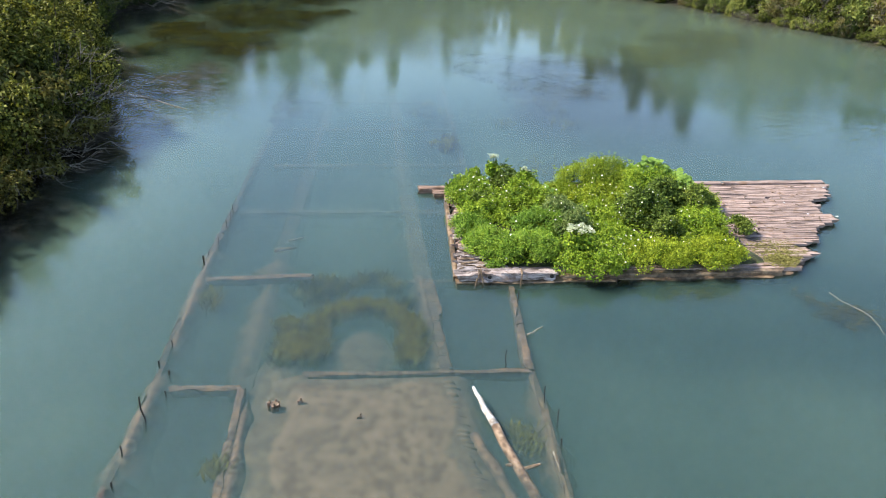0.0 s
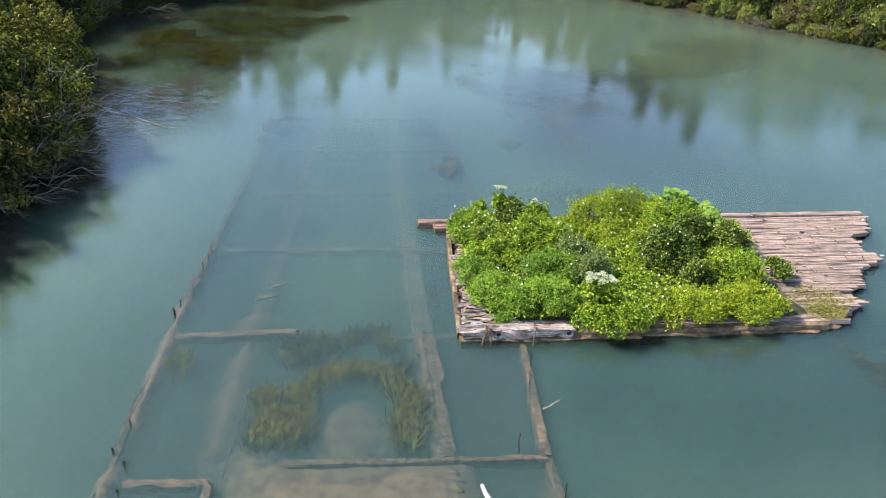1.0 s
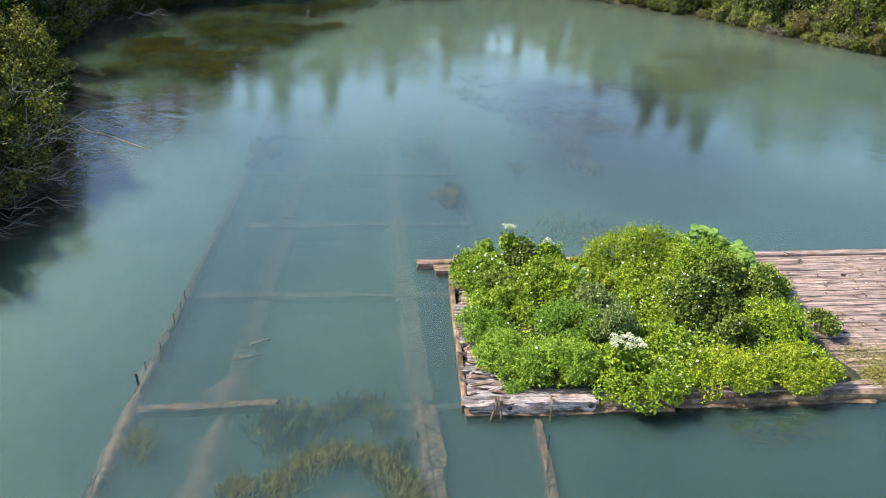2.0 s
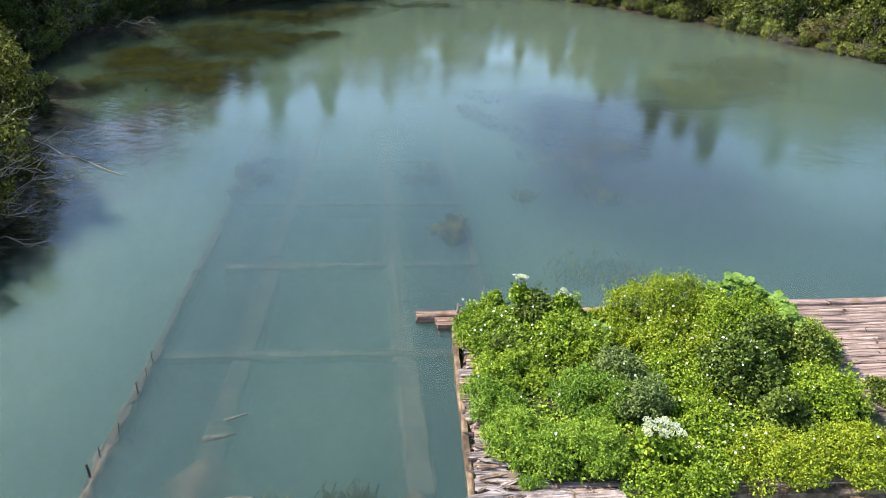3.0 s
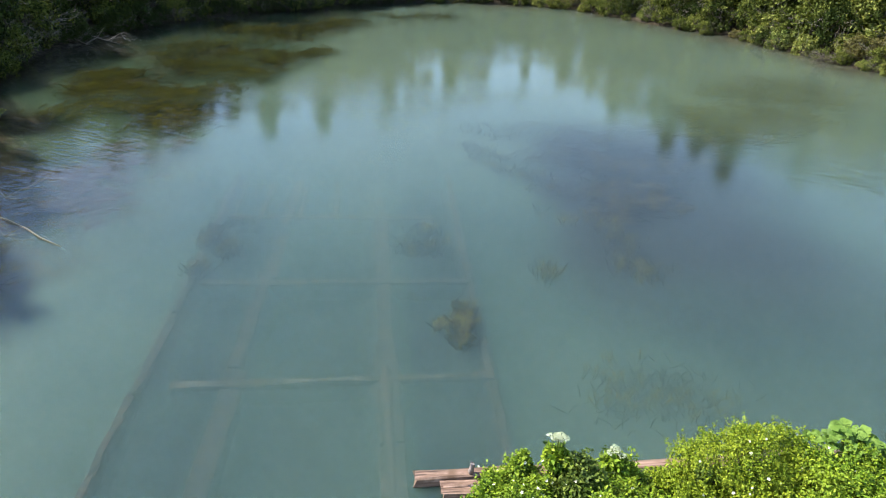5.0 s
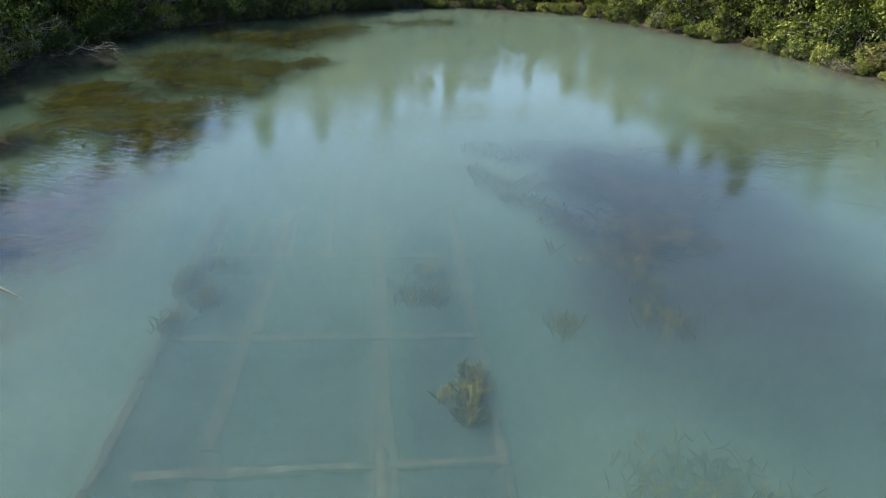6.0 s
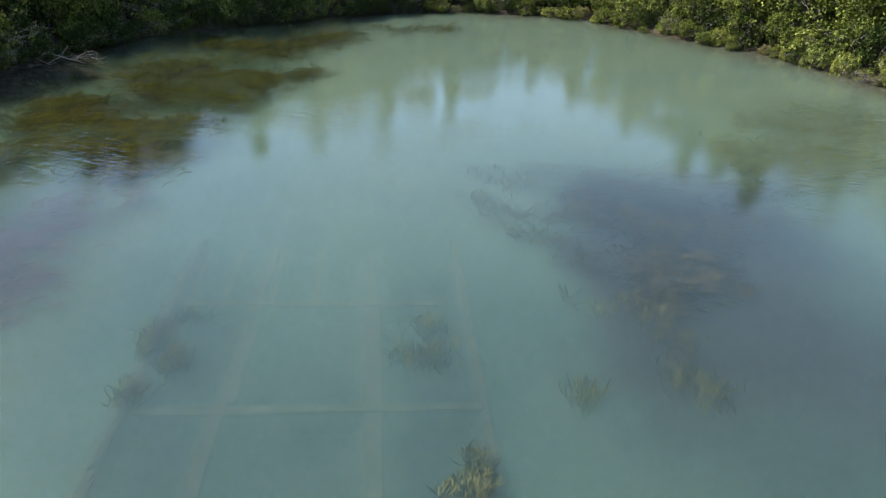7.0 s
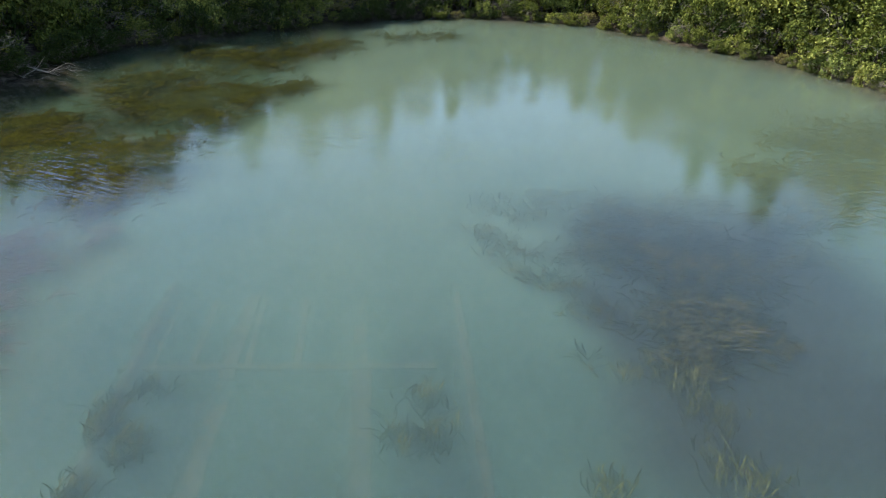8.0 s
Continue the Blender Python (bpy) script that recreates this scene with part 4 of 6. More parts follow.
def broad_leaf_plant(label, s, d, rs, rd, h, count, size, seed):
    """Stalks that lift big lobed leaves above the vines, in drifts."""
    r = np.random.default_rng(seed)
    t = thing("broad_leaf_plant", (*raft_at(s, d), 0.3), label, "plant", "raft plants")
    a, q = r.uniform(0, 2 * math.pi, count), np.sqrt(r.random(count))
    P = np.stack([rs * q * np.cos(a), rd * q * np.sin(a), h * (1 - 0.55 * q**2) + r.normal(size=count) * 0.10], 1)
    V, F = [], []
    for p in P[::4]:
        tube(V, F, bent((p[0] * 0.7, p[1] * 0.7, -0.1), p, r, 0.12, 3), 0.018, 0.008, 4)
    tagged(part("stem_frame", mesh_from("stem_frame", V, F, M_STEM), t), kind="stuff")
    N = np.stack([-0.25 + r.normal(size=count) * 0.35, -0.35 + r.normal(size=count) * 0.35, np.ones(count)], 1)
    part("foliage", quads_mesh("foliage", lobed_leaves(P, N, size, r), M_BROAD), t)


broad_leaf_plant("tall plant with large pale lobed leaves", 9.9, 8.2, 1.35, 0.65, 1.50, 150, 0.34, 391)
broad_leaf_plant("drift of large pale lobed leaves beside the deck", 11.2, 7.2, 0.7, 1.15, 1.15, 110, 0.31, 392)
broad_leaf_plant("scattered lobed leaves running down the vine mound", 10.9, 6.0, 0.6, 0.8, 1.45, 46, 0.28, 393)
broad_leaf_plant("few lobed leaves among the bindweed", 4.7, 6.6, 0.5, 0.4, 1.00, 16, 0.26, 394)


def umbel_plant(label, s, d, h, heads, spread, seed, base=0.35):
    """A tall stem with flat white flower heads and dark leaves under them."""
    r = np.random.default_rng(seed)
    p = raft_at(s, d)
    t = thing("umbel_plant", (*p, base), label, "flower", "white-flowered plants")
    V, F = [], []
    C = []
    for k in range(heads):
        a, q = r.uniform(0, 2 * math.pi), spread * math.sqrt(r.random())
        top = (q * math.cos(a), q * 0.7 * math.sin(a), h + r.uniform(-0.12, 0.12) - 0.15 * q)
        tube(V, F, bent((top[0] * 0.2, top[1] * 0.2, -0.2), top, r, 0.1, 3), 0.018, 0.008, 5)
        C.append(top)
        n = 60
        rad = r.uniform(0.07, 0.14) * np.sqrt(r.random(n))
        th = r.uniform(0, 2 * math.pi, n)
        P = np.array(top) + np.stack([rad * np.cos(th), rad * np.sin(th), 0.035 - rad * 0.25 + r.normal(size=n) * 0.012], 1)
        D = unit(np.stack([np.cos(th + 1), np.sin(th + 1), 0 * th], 1))
        head = leaves(P, D, np.tile([0, 0, 1.0], (n, 1)) + r.normal(size=(n, 3)) * 0.3, 0.045, 0.035, r, 0.05)
        part("flower_head", quads_mesh("flower_head", head, M_UMBEL), t, "flat creamy white flower head")
    tagged(part("stem_frame", mesh_from("stem_frame", V, F, M_STEM), t), kind="stuff")
    C = np.array(C) * np.array([0.75, 0.75, 0.6])
    part("foliage", quads_mesh("foliage", clump_leaves(C, np.full(len(C), 0.24), 130 * heads, 0.16, 0.10, r), M_VINE), t)


umbel_plant("tall herb topped with a wide white umbel cluster", 4.75, 0.95, 1.42, 26, 0.62, 301)
umbel_plant("tall stem with one white flower head", 2.15, 8.05, 1.85, 8, 0.26, 302)
umbel_plant("tall stem with a small white flower head", 3.65, 8.2, 1.10, 5, 0.22, 303)
raft_plant("flowering_shrub", "grey-green flowering shrub leaning over the vines", "shrub", 5.0, 2.9, 0.75, 0.65, 1.60, 30, 0.26, 5460, (0.076, 0.05), M_GREYLEAF, 304, group="raft shrubs")
raft_plant("flowering_shrub", "upright grey-green shrub with pale flower tips", "shrub", 4.6, 4.4, 0.8, 0.7, 1.45, 26, 0.26, 4000, (0.09, 0.055), M_GREYLEAF, 305, group="raft shrubs")
for k, (s, d, h) in enumerate(((1.05, 8.1, 1.50), (1.35, 8.3, 1.35), (0.55, 7.9, 1.25), (4.1, 8.2, 1.05), (2.5, 8.3, 1.25))):
    raft_plant("leafy_stem", "tall twining bindweed stem above the mound", "vine", s, d, 0.22, 0.22, h, 12, 0.15, 810, (0.092, 0.059), M_VINE, 330 + k, group="tall stems", low=0.1)


def bindweed_flowers(label, spots, seed):
    """White funnel flowers that stand on the leaves; a star of five petals each."""
    r = np.random.default_rng(seed)
    deps = bpy.context.evaluated_depsgraph_get()
    Q = []
    for s, d in spots:
        p = raft_at(s, d)
        hit, place, nrm, _, ob, _ = scene.ray_cast(deps, Vector((p[0], p[1], 6)), Vector((0, 0, -1)))
        if not hit or place.z < 0.5:
            continue
        face = unit(np.array([r.normal() * 0.5, -0.5 + r.normal() * 0.4, 0.8]))
        side = unit(np.cross(face, [0.3, 0.2, 1.0]))
        other = np.cross(face, side)
        c = np.array(place) + face * 0.03
        size = r.uniform(0.036, 0.060)
        th = np.arange(5) * 2 * math.pi / 5 + r.uniform(0, 6)
        D = unit(side[None] * np.cos(th)[:, None] + other[None] * np.sin(th)[:, None] + face * 0.25)
        Q.append(leaves(np.tile(c, (5, 1)), D, np.tile(face, (5, 1)), size, size * 0.95, np.random.default_rng(3), -0.1))
    ob = new("bindweed_flowers", quads_mesh("bindweed_flowers", np.concatenate(Q), M_PETAL))
    return tagged(ob, label, "flower", kind="stuff")


def ground_cover(r):
    """Low leaves that fill the gaps between the mounds."""
    n = 24000
    s, d = r.uniform(0.25, 12.4, n), r.uniform(0.5, 8.6, n)
    ok = (s < 11.7 + 0.05 * (d - 3)) & (s > np.interp(d, [0.5, 1.0, 1.6, 2.4], [1.6, 0.95, 0.5, 0.25]))
    s, d = s[ok], d[ok]
    P = np.array([(*raft_at(a, b), 0.42 + 0.16 * noise.noise(Vector((a * 1.3, b * 1.3, 2)))) for a, b in zip(s, d)])
    P[:, 2] += r.uniform(0, 0.16, len(P))
    D = unit(r.normal(size=(len(P), 3)) * np.array([1, 1, 0.5]) + np.array([0, 0, 0.2]))
    N = np.tile([0, 0, 1.0], (len(P), 1)) + r.normal(size=(len(P), 3)) * 0.4
    tagged(new("ground_cover", quads_mesh("ground_cover", leaves(P, D, N, 0.13, 0.08, r), M_VINE)), "low green leaves filling gaps between the mounds", "ground cover", kind="stuff")


ground_cover(np.random.default_rng(66))
bpy.context.view_layer.update()
fr = np.random.default_rng(77)
shoot_deps = bpy.context.evaluated_depsgraph_get()
for k in range(34):    # single shoots that stand out of the mounds
    s, d = fr.uniform(0.5, 11.8), fr.uniform(0.9, 8.4)
    p = raft_at(s, d)
    hit, place, _, _, _, _ = scene.ray_cast(shoot_deps, Vector((p[0], p[1], 6)), Vector((0, 0, -1)))
    if hit and place.z > 0.6:
        raft_plant("leafy_stem", "leafy shoot standing out of the vines", "vine", s, d, 0.13, 0.13, place.z - 0.35 + fr.uniform(0.1, 0.3), 9, 0.12, 330, (0.085, 0.055), (M_VINE, M_YELLOW, M_DARK, M_FINE)[k % 4], 360 + k, group="tall stems", low=0.45)
spots = [(fr.normal(1.6, 0.8), fr.normal(6.8, 0.9)) for _ in range(90)] + [(fr.normal(8.0, 1.6), fr.normal(3.3, 1.2)) for _ in range(80)]
spots += [(fr.normal(6.8, 1.2), fr.normal(6.3, 1.0)) for _ in range(60)] + [(fr.normal(6.2, 0.8), fr.normal(0.9, 0.5)) for _ in range(40)]
spots += [(fr.uniform(0.6, 12.5), fr.uniform(0.6, 8.5)) for _ in range(110)]
bindweed_flowers("scattered small white bindweed flowers on the leaves", spots, 9)


def moss_patch(r):
    """Dry moss over the lower corner of the open deck."""
    Q = []
    n = 5200
    s, d = r.normal(13.5, 0.40, n), r.normal(0.95, 0.36, n)
    thin = n * 2 // 5    # a thinner growth spreads over the deck beyond
    s[:thin], d[:thin] = r.normal(13.7, 0.75, thin), r.normal(1.55, 0.65, thin)
    ok = (s < np.array([right_end(v) for v in d]) - 0.25) & (d > 0.3) & (d < 2.9)
    s, d = s[ok], d[ok]
    P = np.array([(*raft_at(a, b), 0.24 + 0.03 * math.exp(-((a - 13.4) / 0.4) ** 2 - ((b - 0.95) / 0.3) ** 2)) for a, b in zip(s, d)])
    D = unit(r.normal(size=(len(P), 3)) * np.array([1, 1, 0.25]) + np.array([0, 0, 0.08]))
    Q = leaves(P, D, np.tile([0, 0, 1.0], (len(P), 1)) + r.normal(size=(len(P), 3)) * 0.3, 0.07, 0.045, r, 0.2)
    tagged(new("moss_patch", quads_mesh("moss_patch", Q, M_MOSS)), "olive dry moss and grass on the deck corner", "moss", kind="stuff")


moss_patch(np.random.default_rng(8))

# ---- stakes, logs and weed in the water ----
def stake(label, x, y, h, lean_x, lean_y, rad, seed, material=None):
    r = np.random.default_rng(seed)
    V, F = [], []
    tube(V, F, bent((0, 0, -0.7), (lean_x, lean_y, h), r, 0.05, 4), rad * 0.52, rad * 0.36, 7)
    ob = new("stake", mesh_from("stake", V, F, material or M_STAKE))
    ob.location = (x, y, 0)
    return tagged(ob, label, "stake", "old dock stakes")


STAKES = [(-7.76, 13.13, 0.85, -0.06, 0.1, 0.06), (-9.58, 25.88, 0.35, 0.02, 0, 0.05), (-9.30, 24.11, 0.3, 0, 0.03, 0.045), (-9.36, 22.54, 0.28, -0.05, 0, 0.09), (-8.45, 16.90, 0.18, 0, 0, 0.05),
          (-7.88, 11.98, 0.22, 0, 0, 0.06), (-7.60, 10.83, 0.12, 0, 0, 0.07), (2.37, 16.69, 0.55, 0.10, 0.1, 0.04), (3.58, 15.08, 0.5, -0.02, 0.05, 0.045), (3.88, 14.09, 0.42, 0, 0.1, 0.04),
          (3.01, 20.65, 0.42, 0.03, 0.05, 0.045), (3.89, 13.31, 0.12, 0, 0, 0.06), (-9.80, 27.54, 0.3, 0, 0, 0.045), (-9.65, 26.71, 0.26, 0.03, 0, 0.04), (-8.47, 15.86, 0.1, 0, 0, 0.08), (-7.96, 15.44, 0.08, 0, 0, 0.09), (-9.46, 23.27, 0.22, 0, 0, 0.04), (-7.71, 14.49, 0.06, 0, 0, 0.08)]
for k, row in enumerate(STAKES):
    stake("thin black stake standing in the sunken wall" if row[2] > 0.25 else "worn black stake stub at the waterline", *row, seed=500 + k)


def drift_log():
    """A long log that rises out of the water to a bare, pointed white end."""
    r = np.random.default_rng(31)
    log = thing("drift_log", (3.28, 11.06, -0.5), "slanting log with bleached tip rising from the water", "log")
    a, b = np.array((0.45, -1.0, -0.15)), np.array((-1.20, 2.65, 0.58))
    c = np.array((-1.86, 3.93, 0.90))
    V, F = [], []
    tube(V, F, bent(a, b, r, 0.03, 7), 0.17, 0.125, 10)
    trunk = part("trunk", mesh_from("trunk", V, F, M_LOGBARK, True), log, "brown peeling trunk")
    V, F = [], []
    tube(V, F, bent(b, c, r, 0.05, 6), 0.125, 0.045, 10)
    part("bare_tip", mesh_from("bare_tip", V, F, M_BARE, True), log, "bleached white pointed tip")
    for t, way in ((0.62, (0.55, 0.1, 0.18)), (0.66, (-0.3, -0.1, 0.1))):
        p = a + (b - a) * t
        V, F = [], []
        tube(V, F, [p, p + np.array(way) * 0.6, p + np.array(way)], 0.07, 0.03, 6)
        part("branch_stub", mesh_from("branch_stub", V, F, M_LOGBARK), trunk)


drift_log()


def sunken_log(label, a, b, r0, r1, seed, material=None):
    r = np.random.default_rng(seed)
    V, F = [], []
    tube(V, F, bent((0, 0, 0), np.subtract(b, a), r, 0.04, 6), r0, r1, 8)
    ob = new("sunken_log", mesh_from("sunken_log", V, F, material or M_SUNK, True))
    ob.location = a
    return tagged(ob, label, "log", "sunken logs")


sunken_log("pale sunken log lying beside the mud", (1.49, 13.67, -0.30), (3.23, 10.02, -0.42), 0.17, 0.2, 41)
sunken_log("forked driftwood snag on the dock wall", (3.26, 18.47, 0.02), (3.77, 18.62, 0.28), 0.03, 0.02, 42, M_TWIG)
sunken_log("pale thin stick leaning on the sunken wall", (3.63, 12.84, 0.06), (3.79, 12.21, -0.1), 0.022, 0.014, 43, M_TWIG)
sunken_log("pale sunken branch in the middle bay", (-6.62, 25.03, -0.2), (-6.01, 25.29, -0.12), 0.06, 0.03, 44, M_TWIG)
sunken_log("pale sunken branch beside the inner wall", (-7.03, 24.30, -0.3), (-6.12, 24.51, -0.2), 0.1, 0.04, 45)
sunken_log("long pale stick floating off the brushy bank", (-25.11, 47.44, 0.12), (-17.73, 42.91, 0.0), 0.05, 0.025, 46, M_TWIG)
sunken_log("pale stick trailing in the water beyond the raft", (15.2, 22.5, -0.02), (15.95, 20.8, 0.0), 0.016, 0.012, 47, M_TWIG)
sunken_log("pale end of a stick trailing in the water", (15.95, 20.8, 0.02), (15.95, 19.7, -0.06), 0.012, 0.008, 48, M_TWIG)


def root_stump(label, x, y, size, seed):
    """A rotten stump end that just breaks the surface, knobbly on top."""
    r = np.random.default_rng(seed)
    t = thing("stump", (x, y, -0.3 if size > 0.1 else -0.38), label, "stump", "stumps in the mud")
    V, F = [], []
    tube(V, F, [(0, 0, -0.1), (0, 0.02, 0.2), (0, 0, 0.33)], size * 0.6, size * 0.5, 9)
    part("core", mesh_from("core", V, F, M_WETWOOD), t)
    for k in range(max(4, int(size * 45))):
        a, q = r.uniform(0, 6.28), size * math.sqrt(r.random())
        V, F = [], []
        tube(V, F, [(q * math.cos(a) * 0.8, q * math.sin(a) * 0.6, 0.1), (q * math.cos(a), q * math.sin(a) * 0.7, 0.30 + r.uniform(0, 0.14))], 0.042, 0.025, 6)
        part("knob", mesh_from("knob", V, F, M_STUB if r.random() < 0.6 else M_WETWOOD), t)


root_stump("reddish rotten stump breaking the water over the mud", -4.37, 14.20, 0.24, 51)
root_stump("small rotten stump end in the mud", -3.66, 14.49, 0.08, 52)
root_stump("small snag standing in the mud", -1.84, 13.97, 0.07, 53)


def weed_bed(name, label, spots, n, length, width, top, sink, way, seed, material, wander=0.5, rise=0.35, spread=0.35, tuft=0):
    """Ribbon weed: limp blades that stream with the water, rising towards the surface. spots: (x, y, radius)."""
    r = np.random.default_rng(seed)
    spots = np.array(spots, float)
    k = r.choice(len(spots), n, p=spots[:, 2] / spots[:, 2].sum())
    xy = spots[k, :2] + r.normal(size=(n, 2)) * spots[k, 2:3] * spread
    a = math.atan2(way[1], way[0]) + r.normal(size=n) * wander
    if tuft:    # every group of blades shares one root and one lean
        root = (np.arange(n) // tuft) * tuft
        xy = xy[root] + r.normal(size=(n, 2)) * 0.22 * length
        a = a[root] + r.normal(size=n) * 0.35
    L = length * r.uniform(0.5, 1.3, n)
    z1 = np.minimum(top + np.abs(r.normal(size=n)) * -sink, 0.02)
    z0 = z1 - rise * L
    step = np.stack([np.cos(a) * L, np.sin(a) * L], 1)
    curl = np.stack([-np.sin(a), np.cos(a)], 1) * (r.normal(size=n) * L * 0.17)[:, None]
    W = width * r.uniform(0.7, 1.3, n)
    side = np.stack([-np.sin(a), np.cos(a)], 1) * (W / 2)[:, None]
    knots = []
    for t, h, w in ((0, 0.0, 0.8), (0.35, 0.62, 1.0), (0.7, 0.92, 0.8), (1.0, 1.0, 0.25)):
        p = xy + step * t + curl * math.sin(math.pi * t)
        z = z0 + (z1 - z0) * h
        knots.append((np.c_[p - side * w, z], np.c_[p + side * w, z]))
    quads = [np.stack([l0, r0, r1, l1], 1) for (l0, r0), (l1, r1) in zip(knots[:-1], knots[1:])]
    ob = new(name, quads_mesh(name, np.concatenate(quads), material))
    return tagged(ob, label, "water plants", kind="stuff")


N_ = (0.05, 1.0)
CRESCENT = [(-5.1, 18.3, 0.30), (-4.7, 17.4, 0.5), (-4.3, 16.9, 0.5), (-3.9, 16.8, 0.45), (-4.7, 16.6, 0.35), (-3.9, 17.6, 0.4), (-4.1, 18.5, 0.4), (-3.7, 19.2, 0.35), (-3.2, 19.6, 0.35), (-2.7, 19.8, 0.35), (-2.0, 19.8, 0.35), (-1.4, 19.4, 0.35),
            (-0.9, 18.9, 0.4), (-0.6, 18.3, 0.35), (-0.5, 17.4, 0.30), (-0.9, 17.6, 0.25), (-0.7, 16.8, 0.25)]
weed_bed("eelgrass_bed", "green eelgrass in a crescent inside the dock", CRESCENT, 4800, 0.55, 0.028, -0.006, 0.06, N_, 61, M_WEED, 0.22, 0.6, 0.36, 6)
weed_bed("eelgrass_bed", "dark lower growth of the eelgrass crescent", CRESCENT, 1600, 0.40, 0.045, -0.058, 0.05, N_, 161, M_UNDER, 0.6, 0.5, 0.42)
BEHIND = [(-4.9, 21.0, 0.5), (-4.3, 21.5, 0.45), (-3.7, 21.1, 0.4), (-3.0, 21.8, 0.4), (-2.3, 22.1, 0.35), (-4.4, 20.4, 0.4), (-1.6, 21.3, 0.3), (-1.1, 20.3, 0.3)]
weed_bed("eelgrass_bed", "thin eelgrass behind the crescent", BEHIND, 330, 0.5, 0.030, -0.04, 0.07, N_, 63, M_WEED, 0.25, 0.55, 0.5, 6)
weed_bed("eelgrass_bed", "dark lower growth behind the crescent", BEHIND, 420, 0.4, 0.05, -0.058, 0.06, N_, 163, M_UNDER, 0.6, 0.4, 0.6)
weed_bed("eelgrass_bed", "small eelgrass tuft on the outer wall", [(-8.15, 19.51, 0.4), (-8.4, 20.1, 0.3)], 130, 0.5, 0.028, -0.004, 0.04, N_, 64, M_WEED, 0.5, 0.6, 0.5, 6)
weed_bed("eelgrass_bed", "green weed beside the slanting log", [(2.92, 13.15, 0.5), (2.71, 13.67, 0.4)], 130, 0.5, 0.035, -0.06, 0.08, N_, 65, M_WEED, tuft=5)
weed_bed("eelgrass_bed", "weed tuft against the inner wall", [(-5.32, 11.56, 0.4)], 90, 0.45, 0.03, -0.04, 0.06, N_, 66, M_WEED, tuft=5)
CLUMP = [(-0.4, 39.7, 0.22), (-0.4, 39.0, 0.22), (-0.4, 38.3, 0.22), (-0.4, 37.5, 0.16), (-0.5, 38.7, 0.18), (-1.25, 38.5, 0.07)]
weed_bed("eelgrass_bed", "brown-green eelgrass clump in the deep bay", CLUMP, 260, 0.62, 0.028, -0.012, 0.06, (0.25, 1.0), 67, M_WEED, 0.35, 0.5, 0.5, 5)
weed_bed("eelgrass_bed", "dark lower growth of the eelgrass clump", CLUMP, 260, 0.6, 0.05, -0.058, 0.06, (0.4, 1.0), 167, M_UNDER, 0.9, 0.4, 0.8)
weed_bed("eelgrass_bed", "sparse eelgrass in the far bay", [(-3.1, 45.2, 0.2), (-2.9, 44.3, 0.25), (-2.3, 46.9, 0.3), (-2.1, 45.1, 0.2), (-2.3, 43.9, 0.2), (-1.0, 45.5, 0.12)], 70, 0.6, 0.034, -0.075, 0.08, N_, 68, M_WEED, 0.2, 0.5, 0.7, 6)
weed_bed("eelgrass_bed", "dark lower growth in the far bay", [(-3.0, 44.8, 0.4), (-2.3, 46.4, 0.5), (-2.0, 44.8, 0.4)], 120, 0.6, 0.05, -0.10, 0.10, N_, 168, M_UNDER, 0.8, 0.4, 0.9)
OUTER = [(-12.2, 45.5, 0.32), (-12.0, 44.7, 0.3), (-12.0, 44.1, 0.32), (-10.7, 43.4, 0.35), (-11.5, 42.2, 0.32), (-11.5, 41.6, 0.3), (-10.8, 44.1, 0.3), (-11.3, 46.3, 0.4)]
weed_bed("eelgrass_bed", "eelgrass along the outer wall", OUTER, 140, 0.55, 0.035, -0.065, 0.08, N_, 69, M_WEEDFAR, 0.35, 0.5, 0.8, 5)
weed_bed("eelgrass_bed", "dark lower growth along the outer wall", OUTER, 220, 0.5, 0.05, -0.065, 0.09, N_, 169, M_UNDER, 0.9, 0.3, 0.9)
CORE = [(7.7, 51.5, 0.9), (6.9, 50.7, 0.8), (8.4, 52.6, 0.9), (9.0, 51.7, 0.8), (6.8, 52.2, 0.7), (7.3, 50.0, 0.6), (7.7, 54.0, 0.7), (8.9, 53.7, 0.8), (8.2, 56.8, 0.6), (7.5, 55.9, 0.5), (9.6, 52.9, 0.7), (9.5, 51.3, 0.6)]
FRINGE = [(6.0, 57.9, 1.0), (5.1, 60.6, 0.8), (7.0, 59.2, 0.8), (3.9, 57.7, 0.7), (5.4, 57.3, 0.7), (10.7, 56.3, 1.0), (9.6, 56.9, 1.0), (11.4, 56.4, 0.8), (12.9, 59.3, 0.8), (15.1, 61.4, 0.8), (16.2, 62.2, 0.7), (8.8, 58.8, 0.8), (11.3, 59.1, 1.0), (8.7, 62.0, 1.0), (6.8, 62.5, 1.0)]
BAND = [(0.4, 62.4, 1.0), (-0.2, 59.0, 0.8), (0.6, 57.9, 0.7), (1.3, 56.8, 0.7), (2.2, 55.4, 0.5), (2.9, 54.9, 0.45), (3.5, 54.5, 0.45), (4.0, 53.2, 0.45), (4.5, 52.4, 0.45), (1.5, 55.3, 0.5), (2.9, 52.7, 0.4), (2.1, 62.7, 1.0), (3.4, 49.5, 0.3)]
RIDGE = [(4.7, 61.0, 0.3), (5.4, 60.6, 0.3), (6.1, 59.8, 0.3), (6.7, 58.9, 0.3), (7.2, 57.6, 0.3), (4.4, 57.7, 0.35), (5.8, 56.8, 0.35), (13.6, 62.9, 0.6), (14.0, 63.6, 0.4)]
